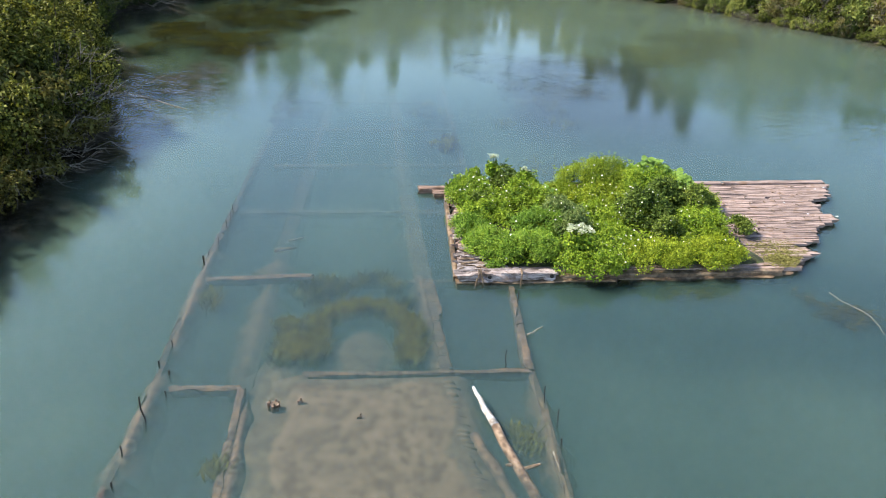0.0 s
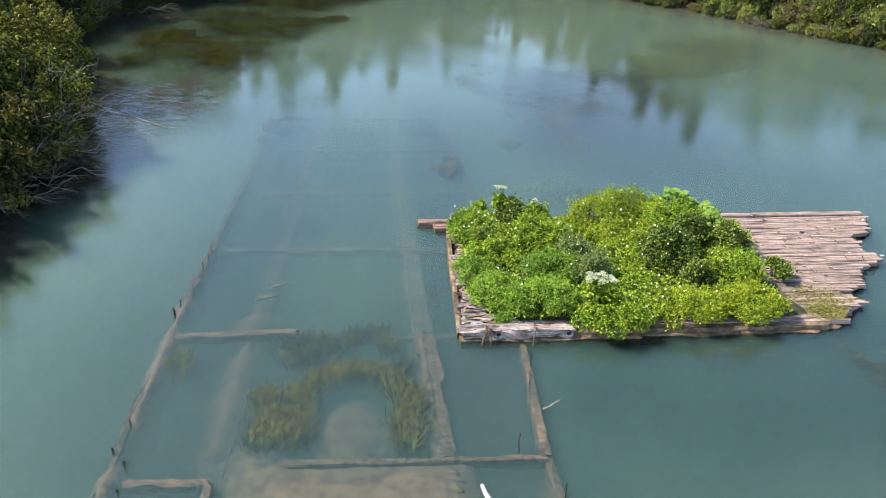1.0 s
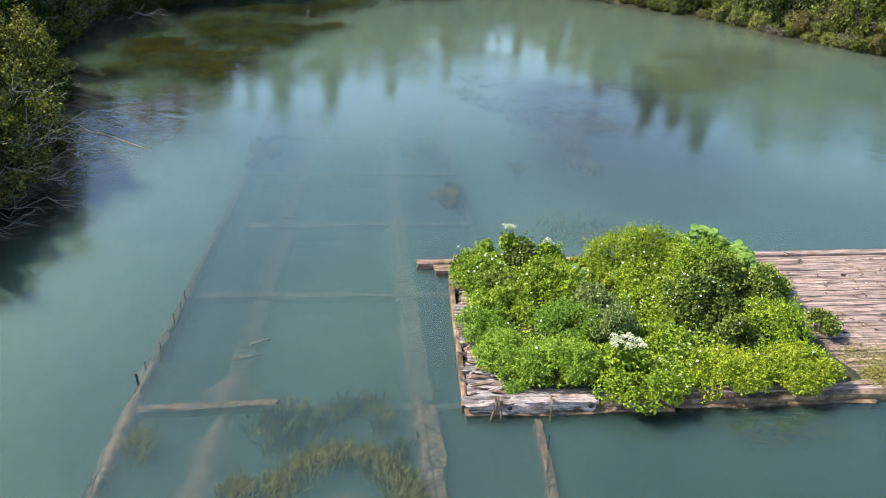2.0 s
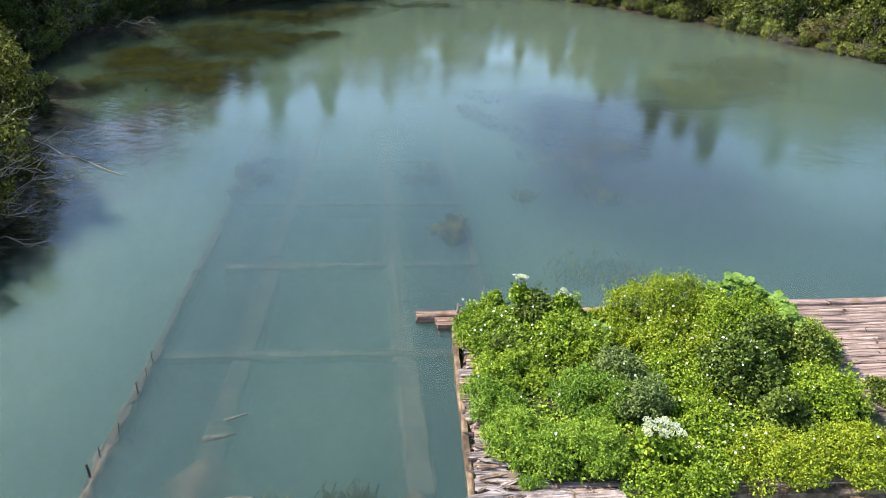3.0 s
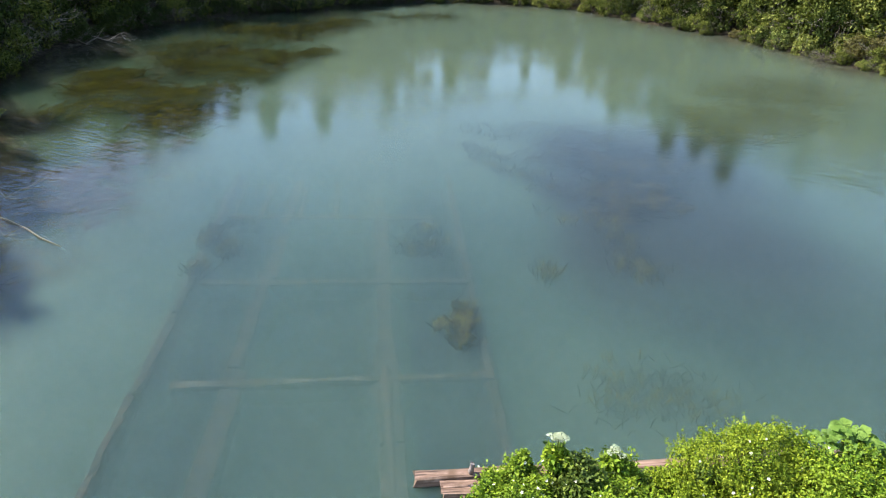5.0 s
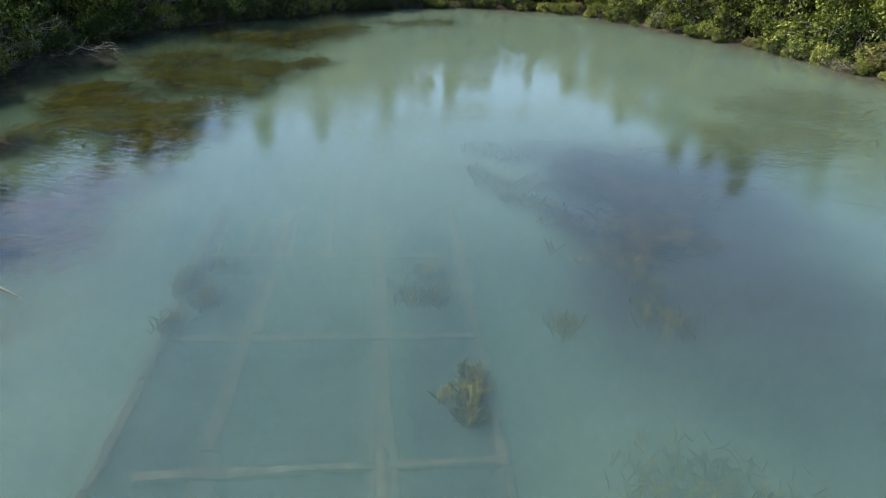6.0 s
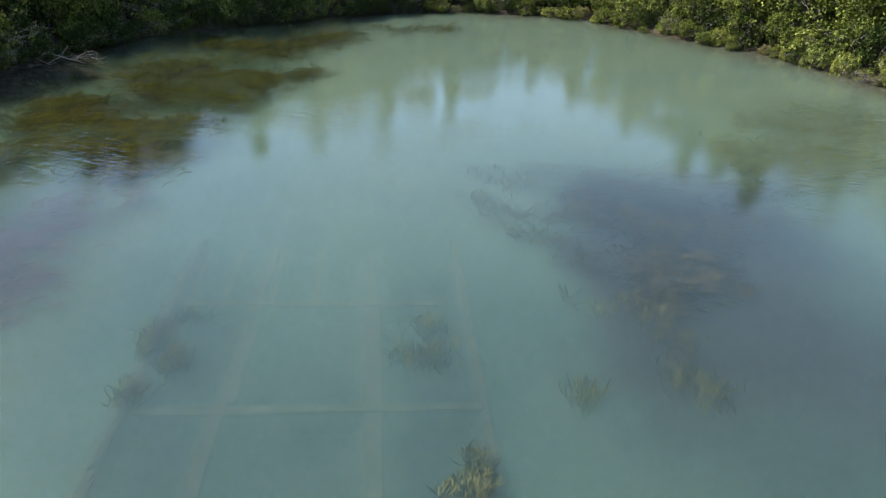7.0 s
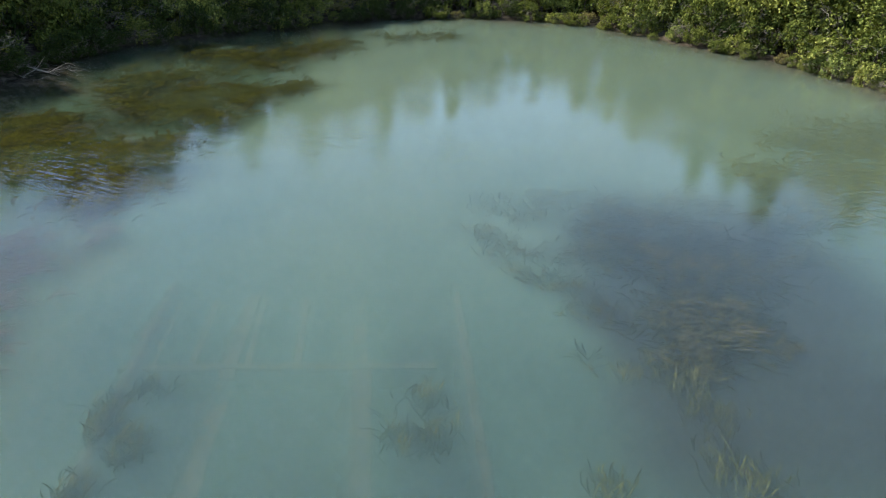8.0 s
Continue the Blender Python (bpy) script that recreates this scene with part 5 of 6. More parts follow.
TRAIL = [(6.2, 48.9, 0.5), (6.5, 48.3, 0.5), (6.6, 47.7, 0.45), (6.8, 46.9, 0.4), (7.2, 46.4, 0.4), (6.9, 44.8, 0.5), (7.0, 44.2, 0.5), (7.4, 43.8, 0.5), (7.8, 43.4, 0.5), (3.3, 43.4, 0.3), (3.2, 42.8, 0.3), (4.6, 48.5, 0.25), (7.1, 48.7, 0.5)]
weed_bed("eelgrass_meadow", "tangled heart of the eelgrass meadow, blades lying every way", CORE, 680, 1.0, 0.042, -0.012, 0.08, (1, -0.35), 70, M_WEEDFAR, 0.9, 0.18, 0.95, 8)
weed_bed("eelgrass_meadow", "pale blades on top of the tangled eelgrass", CORE, 150, 0.8, 0.034, -0.010, 0.05, (0.3, -1), 370, M_WEEDFAR, 1.0, 0.2, 0.8, 7)
weed_bed("eelgrass_meadow", "thinner streaming eelgrass round the meadow's heart", FRINGE, 620, 1.0, 0.045, -0.045, 0.06, (1, -0.3), 270, M_WEEDFAR, 0.7, 0.22, 0.95, 8)
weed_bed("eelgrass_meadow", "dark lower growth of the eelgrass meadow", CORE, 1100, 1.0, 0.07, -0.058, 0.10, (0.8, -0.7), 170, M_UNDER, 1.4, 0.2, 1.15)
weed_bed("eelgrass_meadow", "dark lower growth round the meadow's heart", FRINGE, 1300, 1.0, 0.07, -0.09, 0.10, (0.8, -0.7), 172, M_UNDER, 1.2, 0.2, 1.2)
weed_bed("eelgrass_meadow", "ridge of pale eelgrass through the meadow", RIDGE, 260, 0.7, 0.042, -0.018, 0.07, (0.6, -1), 373, M_WEEDFAR, 0.5, 0.3, 0.8, 4)
weed_bed("eelgrass_meadow", "band of streaming eelgrass edging the meadow", BAND, 420, 0.8, 0.045, -0.012, 0.06, (0.25, -1), 71, M_WEEDFAR, 0.4, 0.4, 0.9, 7)
weed_bed("eelgrass_meadow", "dark lower growth of the edging band", BAND, 420, 0.7, 0.05, -0.065, 0.09, N_, 171, M_UNDER, 1.0, 0.3, 0.9)
weed_bed("eelgrass_meadow", "trailing eelgrass south of the meadow", TRAIL, 360, 0.65, 0.032, -0.022, 0.10, (0.2, 1), 72, M_WEED, 0.35, 0.5, 0.8, 5)
weed_bed("eelgrass_meadow", "dark lower growth of the trailing eelgrass", TRAIL, 200, 0.7, 0.05, -0.08, 0.10, N_, 374, M_UNDER, 0.6, 0.4, 0.9)
weed_bed("eelgrass_meadow", "murky eelgrass sunk east of the dock", [(4.8, 34.9, 0.5), (5.9, 35.6, 0.6), (6.7, 35.1, 0.6), (7.6, 35.5, 0.6), (5.3, 36.6, 0.5)], 150, 0.5, 0.030, -0.13, 0.06, N_, 376, M_WEED, 0.4, 0.5, 0.8, 5)
weed_bed("eelgrass_meadow", "dark lower growth of the murky eelgrass", [(4.8, 34.9, 0.6), (6.0, 35.6, 0.8), (7.2, 35.2, 0.8)], 240, 0.6, 0.05, -0.16, 0.06, N_, 377, M_UNDER, 0.8, 0.4, 1.0)
weed_bed("eelgrass_meadow", "far eelgrass under the rippled water", [(11.82, 64.02, 2.0), (9.84, 65.03, 2.0), (5.89, 63.10, 2.0), (15.04, 58.72, 1.6), (2.94, 64.2, 2.0), (17.1, 62.9, 1.0)], 600, 0.9, 0.04, -0.05, 0.08, (1, -0.4), 73, M_WEEDFAR, 0.7, 0.25, 0.42, 5)
weed_bed("eelgrass_bed", "brown weed trailing from a stick beside the raft", [(13.9, 22.7, 0.3), (14.2, 22.2, 0.35), (14.6, 21.7, 0.35), (15.2, 21.7, 0.3), (15.6, 21.3, 0.3), (14.2, 21.3, 0.4), (14.7, 20.8, 0.4)], 260, 0.75, 0.035, 0.0, 0.07, (0.7, -0.9), 74, M_WEEDFAR, 0.3, 0.3, 0.6, 4)
weed_bed("eelgrass_bed", "green-brown weed under the raft's overgrown edge", [(8.9, 22.6, 0.5), (10.2, 22.7, 0.6), (11.4, 22.9, 0.5), (9.6, 22.2, 0.4)], 200, 0.6, 0.04, -0.08, 0.10, (0.7, -0.9), 375, M_WEEDFAR, 0.5, 0.4, 0.7, 5)
COVE_LOW = [(-29.9, 68.7, 0.8), (-28.9, 69.4, 0.7), (-27.3, 69.0, 0.7), (-25.6, 68.5, 0.7), (-23.6, 67.8, 0.8), (-22.5, 67.9, 0.7), (-21.4, 68.1, 0.7), (-20.5, 68.9, 0.6), (-19.8, 70.1, 0.5), (-22.4, 65.7, 0.8), (-21.3, 64.1, 0.7), (-20.3, 62.5, 0.6), (-28.1, 66.8, 0.8), (-26.9, 64.6, 0.7), (-25.4, 64.0, 0.5), (-24.0, 67.4, 0.7), (-17.7, 62.9, 0.4), (-20.1, 60.5, 0.7), (-23.8, 64.0, 0.6), (-20.6, 61.4, 0.7), (-21.6, 66.2, 0.6), (-28.4, 62.4, 0.6), (-19.3, 66.9, 0.4)]
COVE_MID = [(-23.6, 77.2, 0.9), (-22.7, 78.1, 0.9), (-21.1, 77.1, 0.9), (-19.0, 75.1, 0.6), (-20.1, 81.7, 0.8), (-19.1, 82.7, 0.8), (-17.6, 81.3, 0.6), (-22.6, 81.2, 0.9), (-22.3, 75.9, 0.8), (-18.6, 79.5, 0.6), (-16.1, 83.2, 0.6), (-15.2, 85.1, 0.6), (-29.7, 72.2, 0.8), (-30.8, 72.0, 0.8), (-29.2, 73.1, 0.7), (-27.7, 83.9, 0.9)]
COVE_FAR = [(-23.8, 93.0, 1.2), (-22.7, 94.4, 1.2), (-27.5, 96.0, 1.2), (-26.3, 86.0, 1.1), (-28.4, 86.6, 1.2), (-20.7, 91.3, 1.2), (-19.2, 95.2, 1.2), (-16.9, 99.6, 1.2), (-23.0, 87.6, 1.0), (-26.2, 77.5, 0.8), (-28.3, 80.3, 0.9), (-14.9, 101.4, 1.2), (-10.3, 106.4, 1.2), (-5.0, 108.2, 1.2)]
for cove_spots, count, blade, wide, seed in ((COVE_LOW, 4200, 0.55, 0.055, 75), (COVE_MID, 4000, 0.65, 0.07, 76), (COVE_FAR, 2800, 0.8, 0.10, 176)):
    weed_bed("brown_weed_mat", "olive and yellow-brown weed band at the surface of the cove", cove_spots, count, blade, wide, -0.006, 0.065, (1, 0.2), seed, M_MAT, 1.4, 0.14, 1.0, 9)
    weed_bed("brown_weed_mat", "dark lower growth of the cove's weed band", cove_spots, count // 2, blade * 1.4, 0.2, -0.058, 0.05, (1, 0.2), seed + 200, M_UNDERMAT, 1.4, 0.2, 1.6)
weed_bed("brown_weed_mat", "reddish weed under the rippled cove water", [(-20.9, 54.3, 1.0), (-20.5, 51.0, 1.2), (-20.5, 49.2, 1.2), (-19.4, 47.3, 1.0), (-21.4, 55.7, 0.8), (-18.6, 56.8, 0.6), (-20.4, 52.3, 0.9), (-22.0, 50.8, 1.0), (-22.5, 47.3, 1.4)], 2200, 0.8, 0.045, -0.02, 0.06, (1, 0.3), 77, M_REDWEED, 0.5, 0.15, 1.0, 8)
weed_bed("brown_weed_mat", "olive weed under the brushy bank", [(-20.38, 38.62, 1.0), (-21.05, 41.72, 1.0), (-22.95, 43.30, 1.2), (-19.79, 36.55, 0.8), (-19.2, 40.2, 0.6)], 1300, 0.55, 0.07, 0.0, 0.03, (1, 0.3), 78, M_MAT, 1.2, 0.15, 0.7, 7)
weed_bed("brown_weed_mat", "yellowish weed showing through the far water", [(17.9, 65.0, 1.0), (17.2, 66.9, 0.8), (20.5, 67.3, 1.2), (22.8, 69.4, 1.4), (16.5, 69.5, 0.8), (21.1, 70.1, 1.2), (21.7, 75.7, 1.2), (25.8, 74.9, 1.6), (27, 79, 2.0)], 3000, 0.9, 0.16, -0.14, 0.09, (1, -0.2), 79, M_MAT, 1.2, 0.15, 1.3)

# ---- trees and bushes on the banks ----
def bush(name, label, h, rad, clumps, cr, n, leaf, material, seed, category="bush", twig=0, lean=(0, 0), near=False):
    """A many-stemmed bush: limbs from the foot, crown of leaf clumps with gaps."""
    r = np.random.default_rng(seed)
    t = thing(name, (0, 0, -500), label, category, "bank bushes")
    dirs = sphere_dirs(clumps, r)
    C = dirs * (r.uniform(0.35, 1.0, clumps) ** 0.5)[:, None] * np.array([rad, rad, h * 0.5])
    C[:, 2] += h * 0.5
    C[:, :2] += np.outer(C[:, 2] / h, lean)
    R = cr * r.uniform(0.55, 1.4, clumps)
    V, F = [], []
    for c in C[:: max(1, clumps // 12)]:
        if near:
            V, F = [], []
        tube(V, F, bent((c[0] * 0.15, c[1] * 0.15, -0.4), c, r, 0.18, 4), 0.03 + 0.012 * h, 0.012, 5)
        if near:
            part("limb", mesh_from("limb", V, F, M_BARK), t)
    if not near:
        tagged(part("stem_frame", mesh_from("stem_frame", V, F, M_BARK), t), kind="stuff")
    part("crown", quads_mesh("crown", clump_leaves(C, R, n, leaf[0], leaf[1], r, 0.15, shoots=0.55), material), t)
    if twig:
        V, F = [], []
        for k in range(twig):
            if near:
                V, F = [], []
            d = sphere_dirs(1, r)[0]
            a = np.array([d[0] * rad * 0.6, d[1] * rad * 0.6, h * r.uniform(0.2, 0.7)])
            b = a + np.array([d[0], d[1], r.uniform(-0.1, 0.6)]) * rad * r.uniform(0.5, 0.95)
            tube(V, F, bent(a, b, r, 0.25, 4), 0.014, 0.005, 4)
            for q in range(3):
                m = a + (b - a) * r.uniform(0.4, 0.9)
                tube(V, F, bent(m, m + r.normal(size=3) * 0.35, r, 0.2, 2), 0.012, 0.005, 3)
            if near:
                part("dead_twig", mesh_from("dead_twig", V, F, M_TWIG), t, "bare grey dead twig")
        if not near:
            tagged(part("twig_spray", mesh_from("twig_spray", V, F, M_TWIG), t, "bare grey dead twigs"), kind="stuff")
    return t


def conifer(label, h, rad, seed):
    """A tapered trunk with whorls of drooping boughs."""
    r = np.random.default_rng(seed)
    t = thing("conifer", (0, 0, -500), label, "tree", "far trees")
    V, F = [], []
    tube(V, F, [(0, 0, -0.5), (0.05, 0, h * 0.5), (0, 0, h)], h * 0.016, 0.03, 7)
    part("trunk", mesh_from("trunk", V, F, M_BARK), t)
    V, F, Q = [], [], []
    z = h * 0.12
    while z < h * 0.985:
        reach = rad * (1 - z / h) ** 0.8 * r.uniform(0.75, 1.15) + 0.15
        for k in range(6):
            a = r.uniform(0, 2 * math.pi)
            way = np.array([math.cos(a), math.sin(a), 0])
            q = reach * r.uniform(0.6, 1.1)
            end = way * q + np.array([0, 0, z - q * r.uniform(0.15, 0.4)])
            tube(V, F, [(0, 0, z), end], 0.035, 0.01, 3)
            n = int(10 + 16 * q)
            f = np.sqrt(r.random(n))
            P = np.array([0, 0, z]) + (end - np.array([0, 0, z])) * f[:, None] + r.normal(size=(n, 3)) * np.array([0.16, 0.16, 0.08])
            D = unit(way + r.normal(size=(n, 3)) * 0.6 + np.array([0, 0, -0.3]))
            Q.append(leaves(P, D, np.tile([0, 0, 1.0], (n, 1)) + r.normal(size=(n, 3)) * 0.4, 0.5, 0.22, r, 0.3))
        z += h * 0.028
    tagged(part("bough_frame", mesh_from("bough_frame", V, F, M_BARK), t), kind="stuff")
    tagged(part("foliage", quads_mesh("foliage", np.concatenate(Q), M_NEEDLE), t), kind="stuff")
    return t


def broad_tree(label, h, rad, n, leaf, material, seed):
    """A deciduous tree: tapered trunk, forked limbs and a crown of uneven clumps."""
    r = np.random.default_rng(seed)
    t = thing("tree", (0, 0, -500), label, "tree", "bank trees")
    clumps = 46
    C = sphere_dirs(clumps, r) * (r.uniform(0.4, 1.0, clumps) ** 0.5)[:, None] * np.array([rad, rad, h * 0.40])
    C[:, 2] += h * 0.60
    V, F = [], []
    tube(V, F, bent((0, 0, -0.5), (0.1, 0.1, h * 0.62), r, 0.06, 5), h * 0.022, h * 0.010, 8)
    part("trunk", mesh_from("trunk", V, F, M_BARK, True), t)
    V, F = [], []
    for c in C[::3]:
        z = h * r.uniform(0.25, 0.55)
        tube(V, F, bent((0, 0, z), c, r, 0.18, 4), h * 0.008, 0.015, 5)
    tagged(part("limb_frame", mesh_from("limb_frame", V, F, M_BARK), t), kind="stuff")
    part("crown", quads_mesh("crown", clump_leaves(C, rad * 0.30 * r.uniform(0.6, 1.4, clumps), n, leaf[0], leaf[1], r, 0.2), material), t)
    return t


def set_down(proto, x, y, scale, turn, sink=0.15, stretch=1.0):
    z = float(ground_height(np.array([x]), np.array([y]))[0]) - sink
    m = pose(x, y, max(z, -0.25), 0, 0, turn) @ Matrix.Diagonal((scale, scale, scale * stretch, 1))
    return copy_thing(proto, m)


FAR_BUSHES = [
    bush("bush", "rounded green bank bush leaning over the water", 3.4, 2.1, 44, 0.40, 2300, (0.27, 0.17), M_BANKLEAF, 201, twig=20),
    bush("bush", "light green sunlit bank bush", 3.0, 2.0, 36, 0.40, 2000, (0.29, 0.18), M_BANKLIGHT, 202, twig=18),
    bush("bush", "ochre-tinged bank bush with bare twigs", 2.6, 1.8, 30, 0.36, 1300, (0.26, 0.16), M_AUTUMN, 203, twig=34),
    bush("bush", "dark green bank bush with dead twigs", 3.8, 2.2, 46, 0.42, 2100, (0.27, 0.17), M_BANKLEAF, 204, twig=26),
    bush("bush", "bank bush in a shade-darkened leaf colour, with bare grey twigs", 3.6, 2.1, 44, 0.42, 1700, (0.26, 0.165), M_BANKSHADE, 205, twig=22),
    bush("bush", "leggy bank bush of bare twigs and few leaves", 3.2, 1.9, 20, 0.34, 650, (0.25, 0.16), M_BANKLEAF, 206, twig=60),
]
FAR_TREES = [
    conifer("tall dark conifer behind the far bank", 17.0, 4.3, 211),
    conifer("slender dark conifer behind the far bank", 14.0, 3.2, 212),
    broad_tree("green deciduous tree behind the bank", 11.5, 3.6, 4200, (0.34, 0.24), M_BANKLEAF, 213),
    broad_tree("light green deciduous tree behind the bank", 9.5, 3.3, 3800, (0.34, 0.24), M_BANKLIGHT, 214),
]


def shore_points(step, inland, i0, i1):
    """Places along the shoreline from corner i0 to i1, moved inland."""
    pts = []
    for a, b in zip(SHORE[i0:i1], SHORE[i0 + 1 : i1 + 1]):
        ab = b - a
        size = np.linalg.norm(ab)
        out = np.array([-ab[1], ab[0]]) / size
        for k in range(max(1, int(round(size / step)))):
            pts.append(a + ab * (k + 0.5) / max(1, int(round(size / step))) + out * inland)
    return pts


br = np.random.default_rng(90)
for inland, step, lo, hi in ((-0.1, 1.35, 0.28, 0.78), (2.6, 2.4, 0.85, 1.25), (5.5, 3.2, 1.2, 1.6)):
    for p in shore_points(step, inland, 6, 24):
        q = p + br.normal(size=2) * 0.5
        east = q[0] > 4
        # west bank: mostly shade-darkened bushes, a few light ones as sunlit sprays
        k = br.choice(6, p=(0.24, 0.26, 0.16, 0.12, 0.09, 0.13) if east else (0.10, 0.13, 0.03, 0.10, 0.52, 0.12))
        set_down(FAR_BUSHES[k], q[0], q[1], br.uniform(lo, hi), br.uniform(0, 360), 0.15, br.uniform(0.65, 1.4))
SKYLINE = [(-60, 15), (-46, 14), (-43, 14), (-37, 14), (-29, 13), (-23, 14), (-14, 13), (-5, 11), (-1, 9), (14, 9.5), (20, 12), (23, 14), (28, 16.5), (34, 18), (36.5, 14), (41, 16.5), (44.5, 10), (48, 11.5), (70, 13)]
PROTO_H = (17.0, 14.0, 11.5, 9.5)
for inland, step, chance, lo, hi in ((5.5, 3.2, (0.05, 0.10, 0.45, 0.40), 0.5, 0.75), (9.0, 3.8, (0.25, 0.20, 0.33, 0.22), 0.78, 1.02), (14.0, 4.4, (0.35, 0.25, 0.25, 0.15), 0.85, 1.08)):
    for p in shore_points(step, inland, 1, 24):
        q = p + br.normal(size=2) * np.array([0.9, 1.4])
        tall = float(np.interp(q[0], [w[0] for w in SKYLINE], [w[1] for w in SKYLINE])) * br.uniform(lo, hi)
        tall *= 1.0 if q[1] > 58 else 0.42 if q[1] < 42 else 0.6
        k = br.choice(4, p=chance)
        s = tall / PROTO_H[k]
        set_down(FAR_TREES[k], q[0], q[1], max(s, 0.55) ** 0.75, br.uniform(0, 360), 0.3, max(s, 0.55) ** 0.25)

for k, x, y, tall in ((0, -23, 122, 20.2), (0, -13.7, 128, 19.3), (1, -29.6, 115.8, 19.4), (0, -37, 106, 17.3), (0, -41, 102, 18), (1, -4, 131, 16), (1, 14, 130, 13.7), (1, 17.4, 124, 13.2), (2, 15.6, 126, 12.0), (3, 19.4, 120, 12.0), (0, 21.7, 125, 16.5), (0, 28.4, 117.3, 19.6), (0, 34.5, 109, 20.6),
                      (0, 40.7, 101, 17.8), (1, -45.7, 90.6, 14), (0, 48.5, 87, 12.5), (1, -18.5, 125.5, 16.0), (1, 8, 131, 12.5), (0, 31.5, 113, 18.5), (0, -43.5, 97.5, 16.7), (2, -1.5, 130, 13.0), (2, -9.5, 127.5, 13.5), (3, -17, 122, 12.5), (2, -26, 113, 13.5), (2, -31.5, 111.5, 13.0), (0, -34, 114, 16.0), (2, -39, 104.5, 16.5)):
    set_down(FAR_TREES[k], x, y, tall / PROTO_H[k], 40 * k + 7 * x, 0.3)

# the brushy point beside the dock
NEAR_BUSHES = [
    bush("bush", "large olive-green bush crowding the brushy point", 5.2, 3.0, 54, 0.50, 6000, (0.20, 0.13), M_POINT, 221, twig=8, near=True),
    bush("bush", "large dark bush crowding the brushy point", 5.0, 2.8, 48, 0.48, 5200, (0.20, 0.13), M_POINT, 222, twig=12, near=True),
    bush("bush", "ochre-leaved bush low over the water", 3.0, 2.2, 34, 0.40, 3800, (0.18, 0.115), M_POINTOCHRE, 223, twig=14, near=True),
]
for k, x, y, s, a in ((2, -21.4, 30.5, 1.15, 20), (2, -22.6, 33.2, 1.5, 65), (2, -24.5, 31.5, 1.75, 200), (1, -21.8, 37.2, 0.85, 100), (1, -22.2, 27.5, 1.0, 80), (0, -23.8, 33.5, 1.15, 140), (0, -23.2, 38.0, 1.1, 200), (1, -25.2, 29.5, 1.2, 260), (2, -21.2, 35.3, 0.9, 310), (0, -26.0, 36.5, 1.3, 30),
                      (1, -25.5, 41.0, 1.05, 75), (0, -27.0, 45.0, 1.15, 110), (2, -21.0, 23.5, 0.9, 160), (1, -21.0, 19.5, 0.95, 210), (0, -25.5, 23.5, 1.3, 250), (1, -28.5, 48.5, 1.1, 300), (0, -30.0, 40.0, 1.5, 15), (1, -31.5, 53.0, 1.1, 55), (0, -29.5, 31.0, 1.5, 95), (0, -24.5, 15.0, 1.2, 10), (2, -20.6, 26.0, 0.9, 130), (1, -23.0, 24.0, 1.1, 170), (1, -22.5, 30.5, 1.0, 290), (1, -22.8, 10.0, 1.1, 60), (0, -27.5, 27.0, 1.5, 200), (1, -28.0, 19.0, 1.5, 330), (1, -22.0, 15.5, 1.0, 45)):
    set_down(NEAR_BUSHES[k], x, y, s, a)
for ob in (*FAR_BUSHES, *FAR_TREES, *NEAR_BUSHES):
    for o in (*ob.children_recursive, ob):
        bpy.data.objects.remove(o)


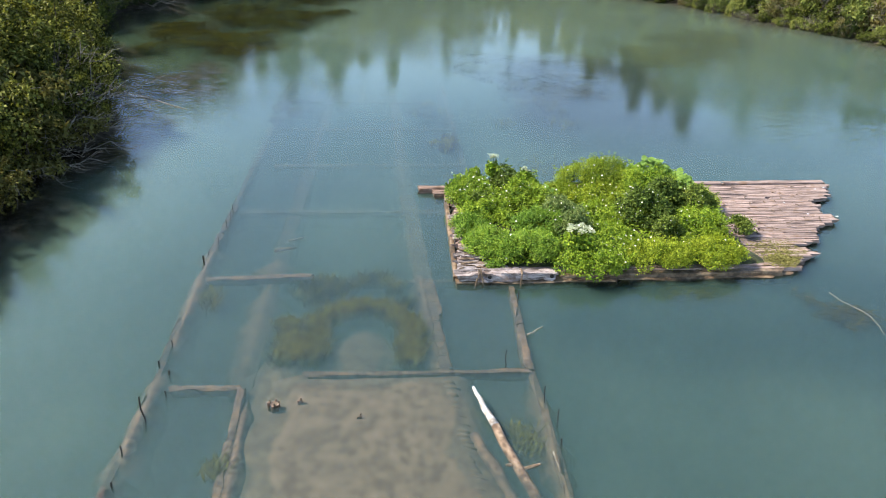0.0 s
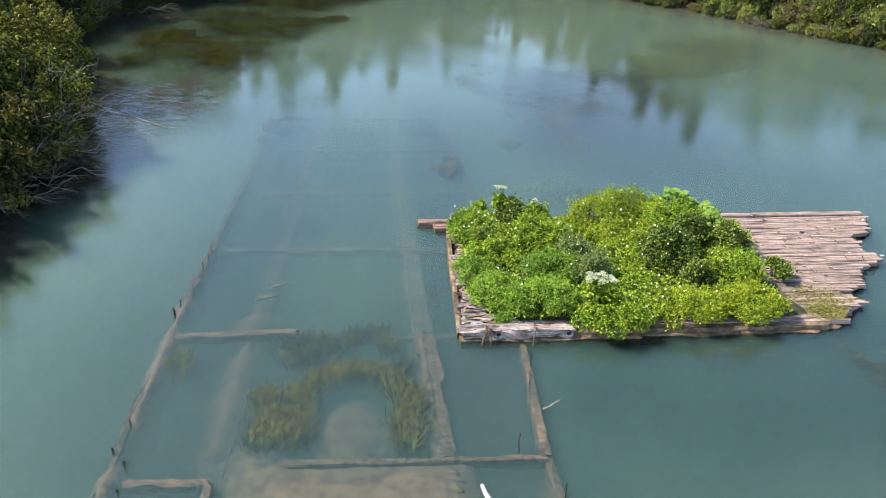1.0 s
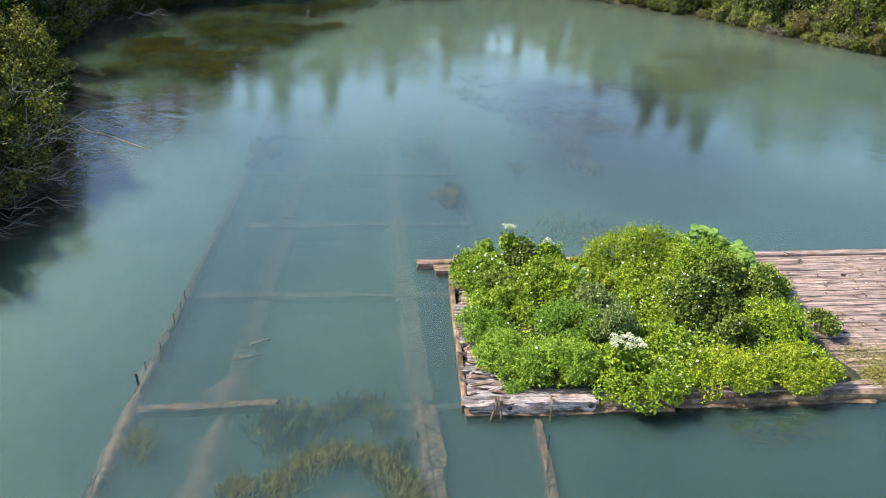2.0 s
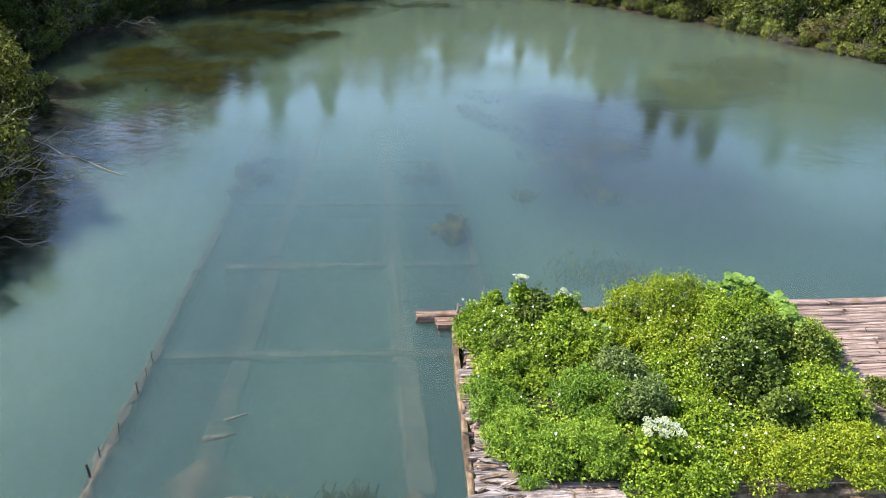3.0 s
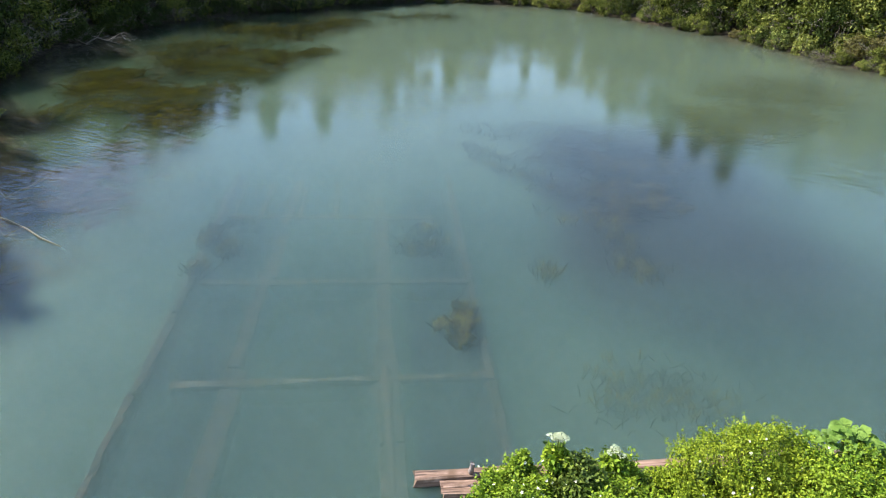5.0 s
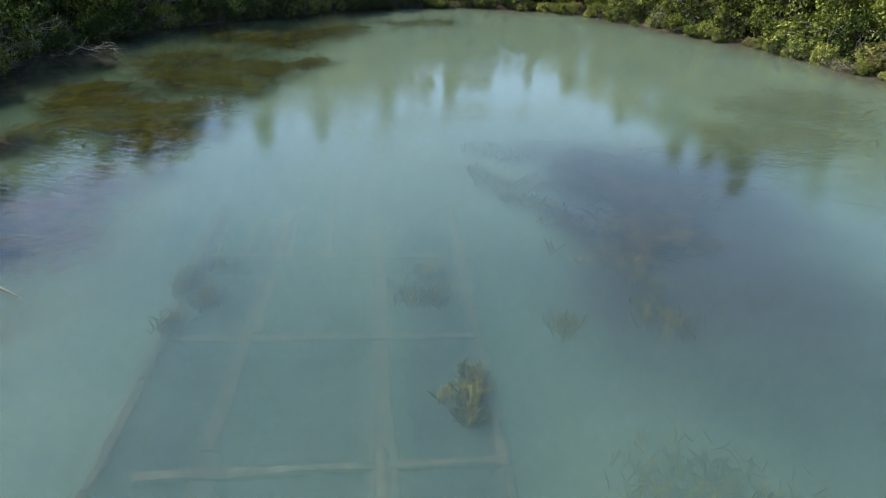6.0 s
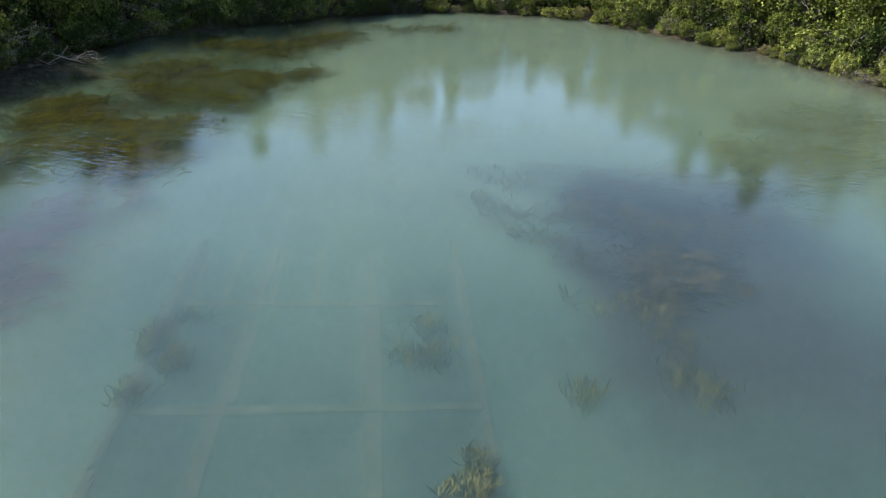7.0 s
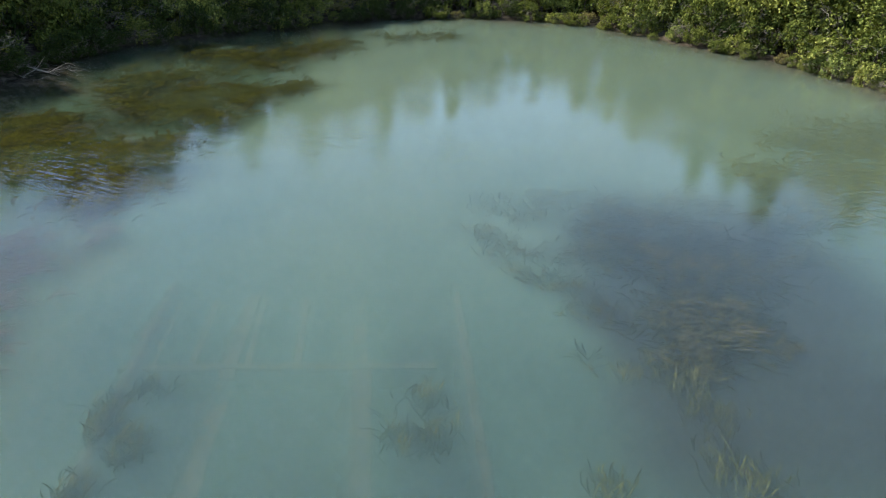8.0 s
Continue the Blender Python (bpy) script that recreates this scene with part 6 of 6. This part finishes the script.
def dead_branch(label, a, b, rad, seed, side=5):
    """A dead grey limb with side twigs that reaches out from the bank."""
    r = np.random.default_rng(seed)
    a, b = np.array(a, float), np.array(b, float)
    size = np.linalg.norm(b - a)
    spine = [p - a for p in bent(a, b, r, 0.18, 6)]
    t = thing("dead_branch", a, label, "branch", "dead branches")
    V, F = [], []
    tube(V, F, spine, rad, rad * 0.3, 6)
    limb = part("limb", mesh_from("limb", V, F, M_TWIG), t)
    for k in range(side):
        p = spine[r.integers(1, 6)]
        way = unit((b - a) / size + r.normal(size=3) * 0.45)
        V, F = [], []
        tube(V, F, bent(p, p + way * size * r.uniform(0.15, 0.4), r, 0.2, 3), rad * 0.5, rad * 0.15, 4)
        part("side_twig", mesh_from("side_twig", V, F, M_TWIG), limb)
    return t


DEAD = [((-22.0, 36.2, 0.9), (-18.6, 38.6, 2.9), 0.05), ((-22.2, 35.0, 1.6), (-19.8, 38.6, 4.6), 0.05), ((-21.8, 32.5, 0.5), (-18.8, 34.6, 2.2), 0.045), ((-22.0, 34.0, 0.2), (-17.6, 34.6, 0.2), 0.04), ((-21.6, 31.0, 0.2), (-18.3, 30.9, 0.5), 0.04), ((-22.0, 38.0, 0.8), (-18.9, 40.6, 0.9), 0.04), ((-22.22, 35.03, 0.6), (-19.08, 36.54, 3.3), 0.06), ((-22.51, 36.07, 1.0), (-19.38, 37.37, 2.6), 0.05), ((-21.72, 34.09, 0.4), (-18.69, 35.92, 1.4), 0.05), ((-22.03, 33.47, 0.3), (-18.10, 33.63, 0.5), 0.035),
        ((-21.5, 31.5, 0.2), (-17.8, 32.2, 0.25), 0.04), ((-22.5, 36.5, 2.0), (-20.8, 37.5, 5.0), 0.04), ((-22.8, 35.8, 2.2), (-21.6, 36.5, 5.4), 0.035), ((-22.0, 30.5, 0.3), (-18.4, 29.6, 0.2), 0.05),
        ((-24.5, 42.5, 0.5), (-20.0, 44.0, 0.3), 0.04), ((-25.5, 45.0, 0.4), (-21.5, 48.5, 0.3), 0.04), ((-37.5, 83.0, 0.3), (-33.5, 83.5, 0.5), 0.06), ((-37.0, 84.0, 0.6), (-33.0, 85.0, 0.2), 0.05),
        ((40.0, 84.5, 0.4), (37.8, 82.8, 1.6), 0.06), ((-6, 124.5, 1.0), (-5, 121.5, 1.8), 0.06), ((-4, 124.5, 1.0), (-4.5, 121.8, 0.5), 0.06), ((4.5, 124.5, 1.2), (5.5, 121.5, 0.6), 0.06)]
for k, (a, b, rad) in enumerate(DEAD):
    dead_branch("bare grey dead branch reaching over the water", a, b, rad * 0.75, 600 + k, 10)
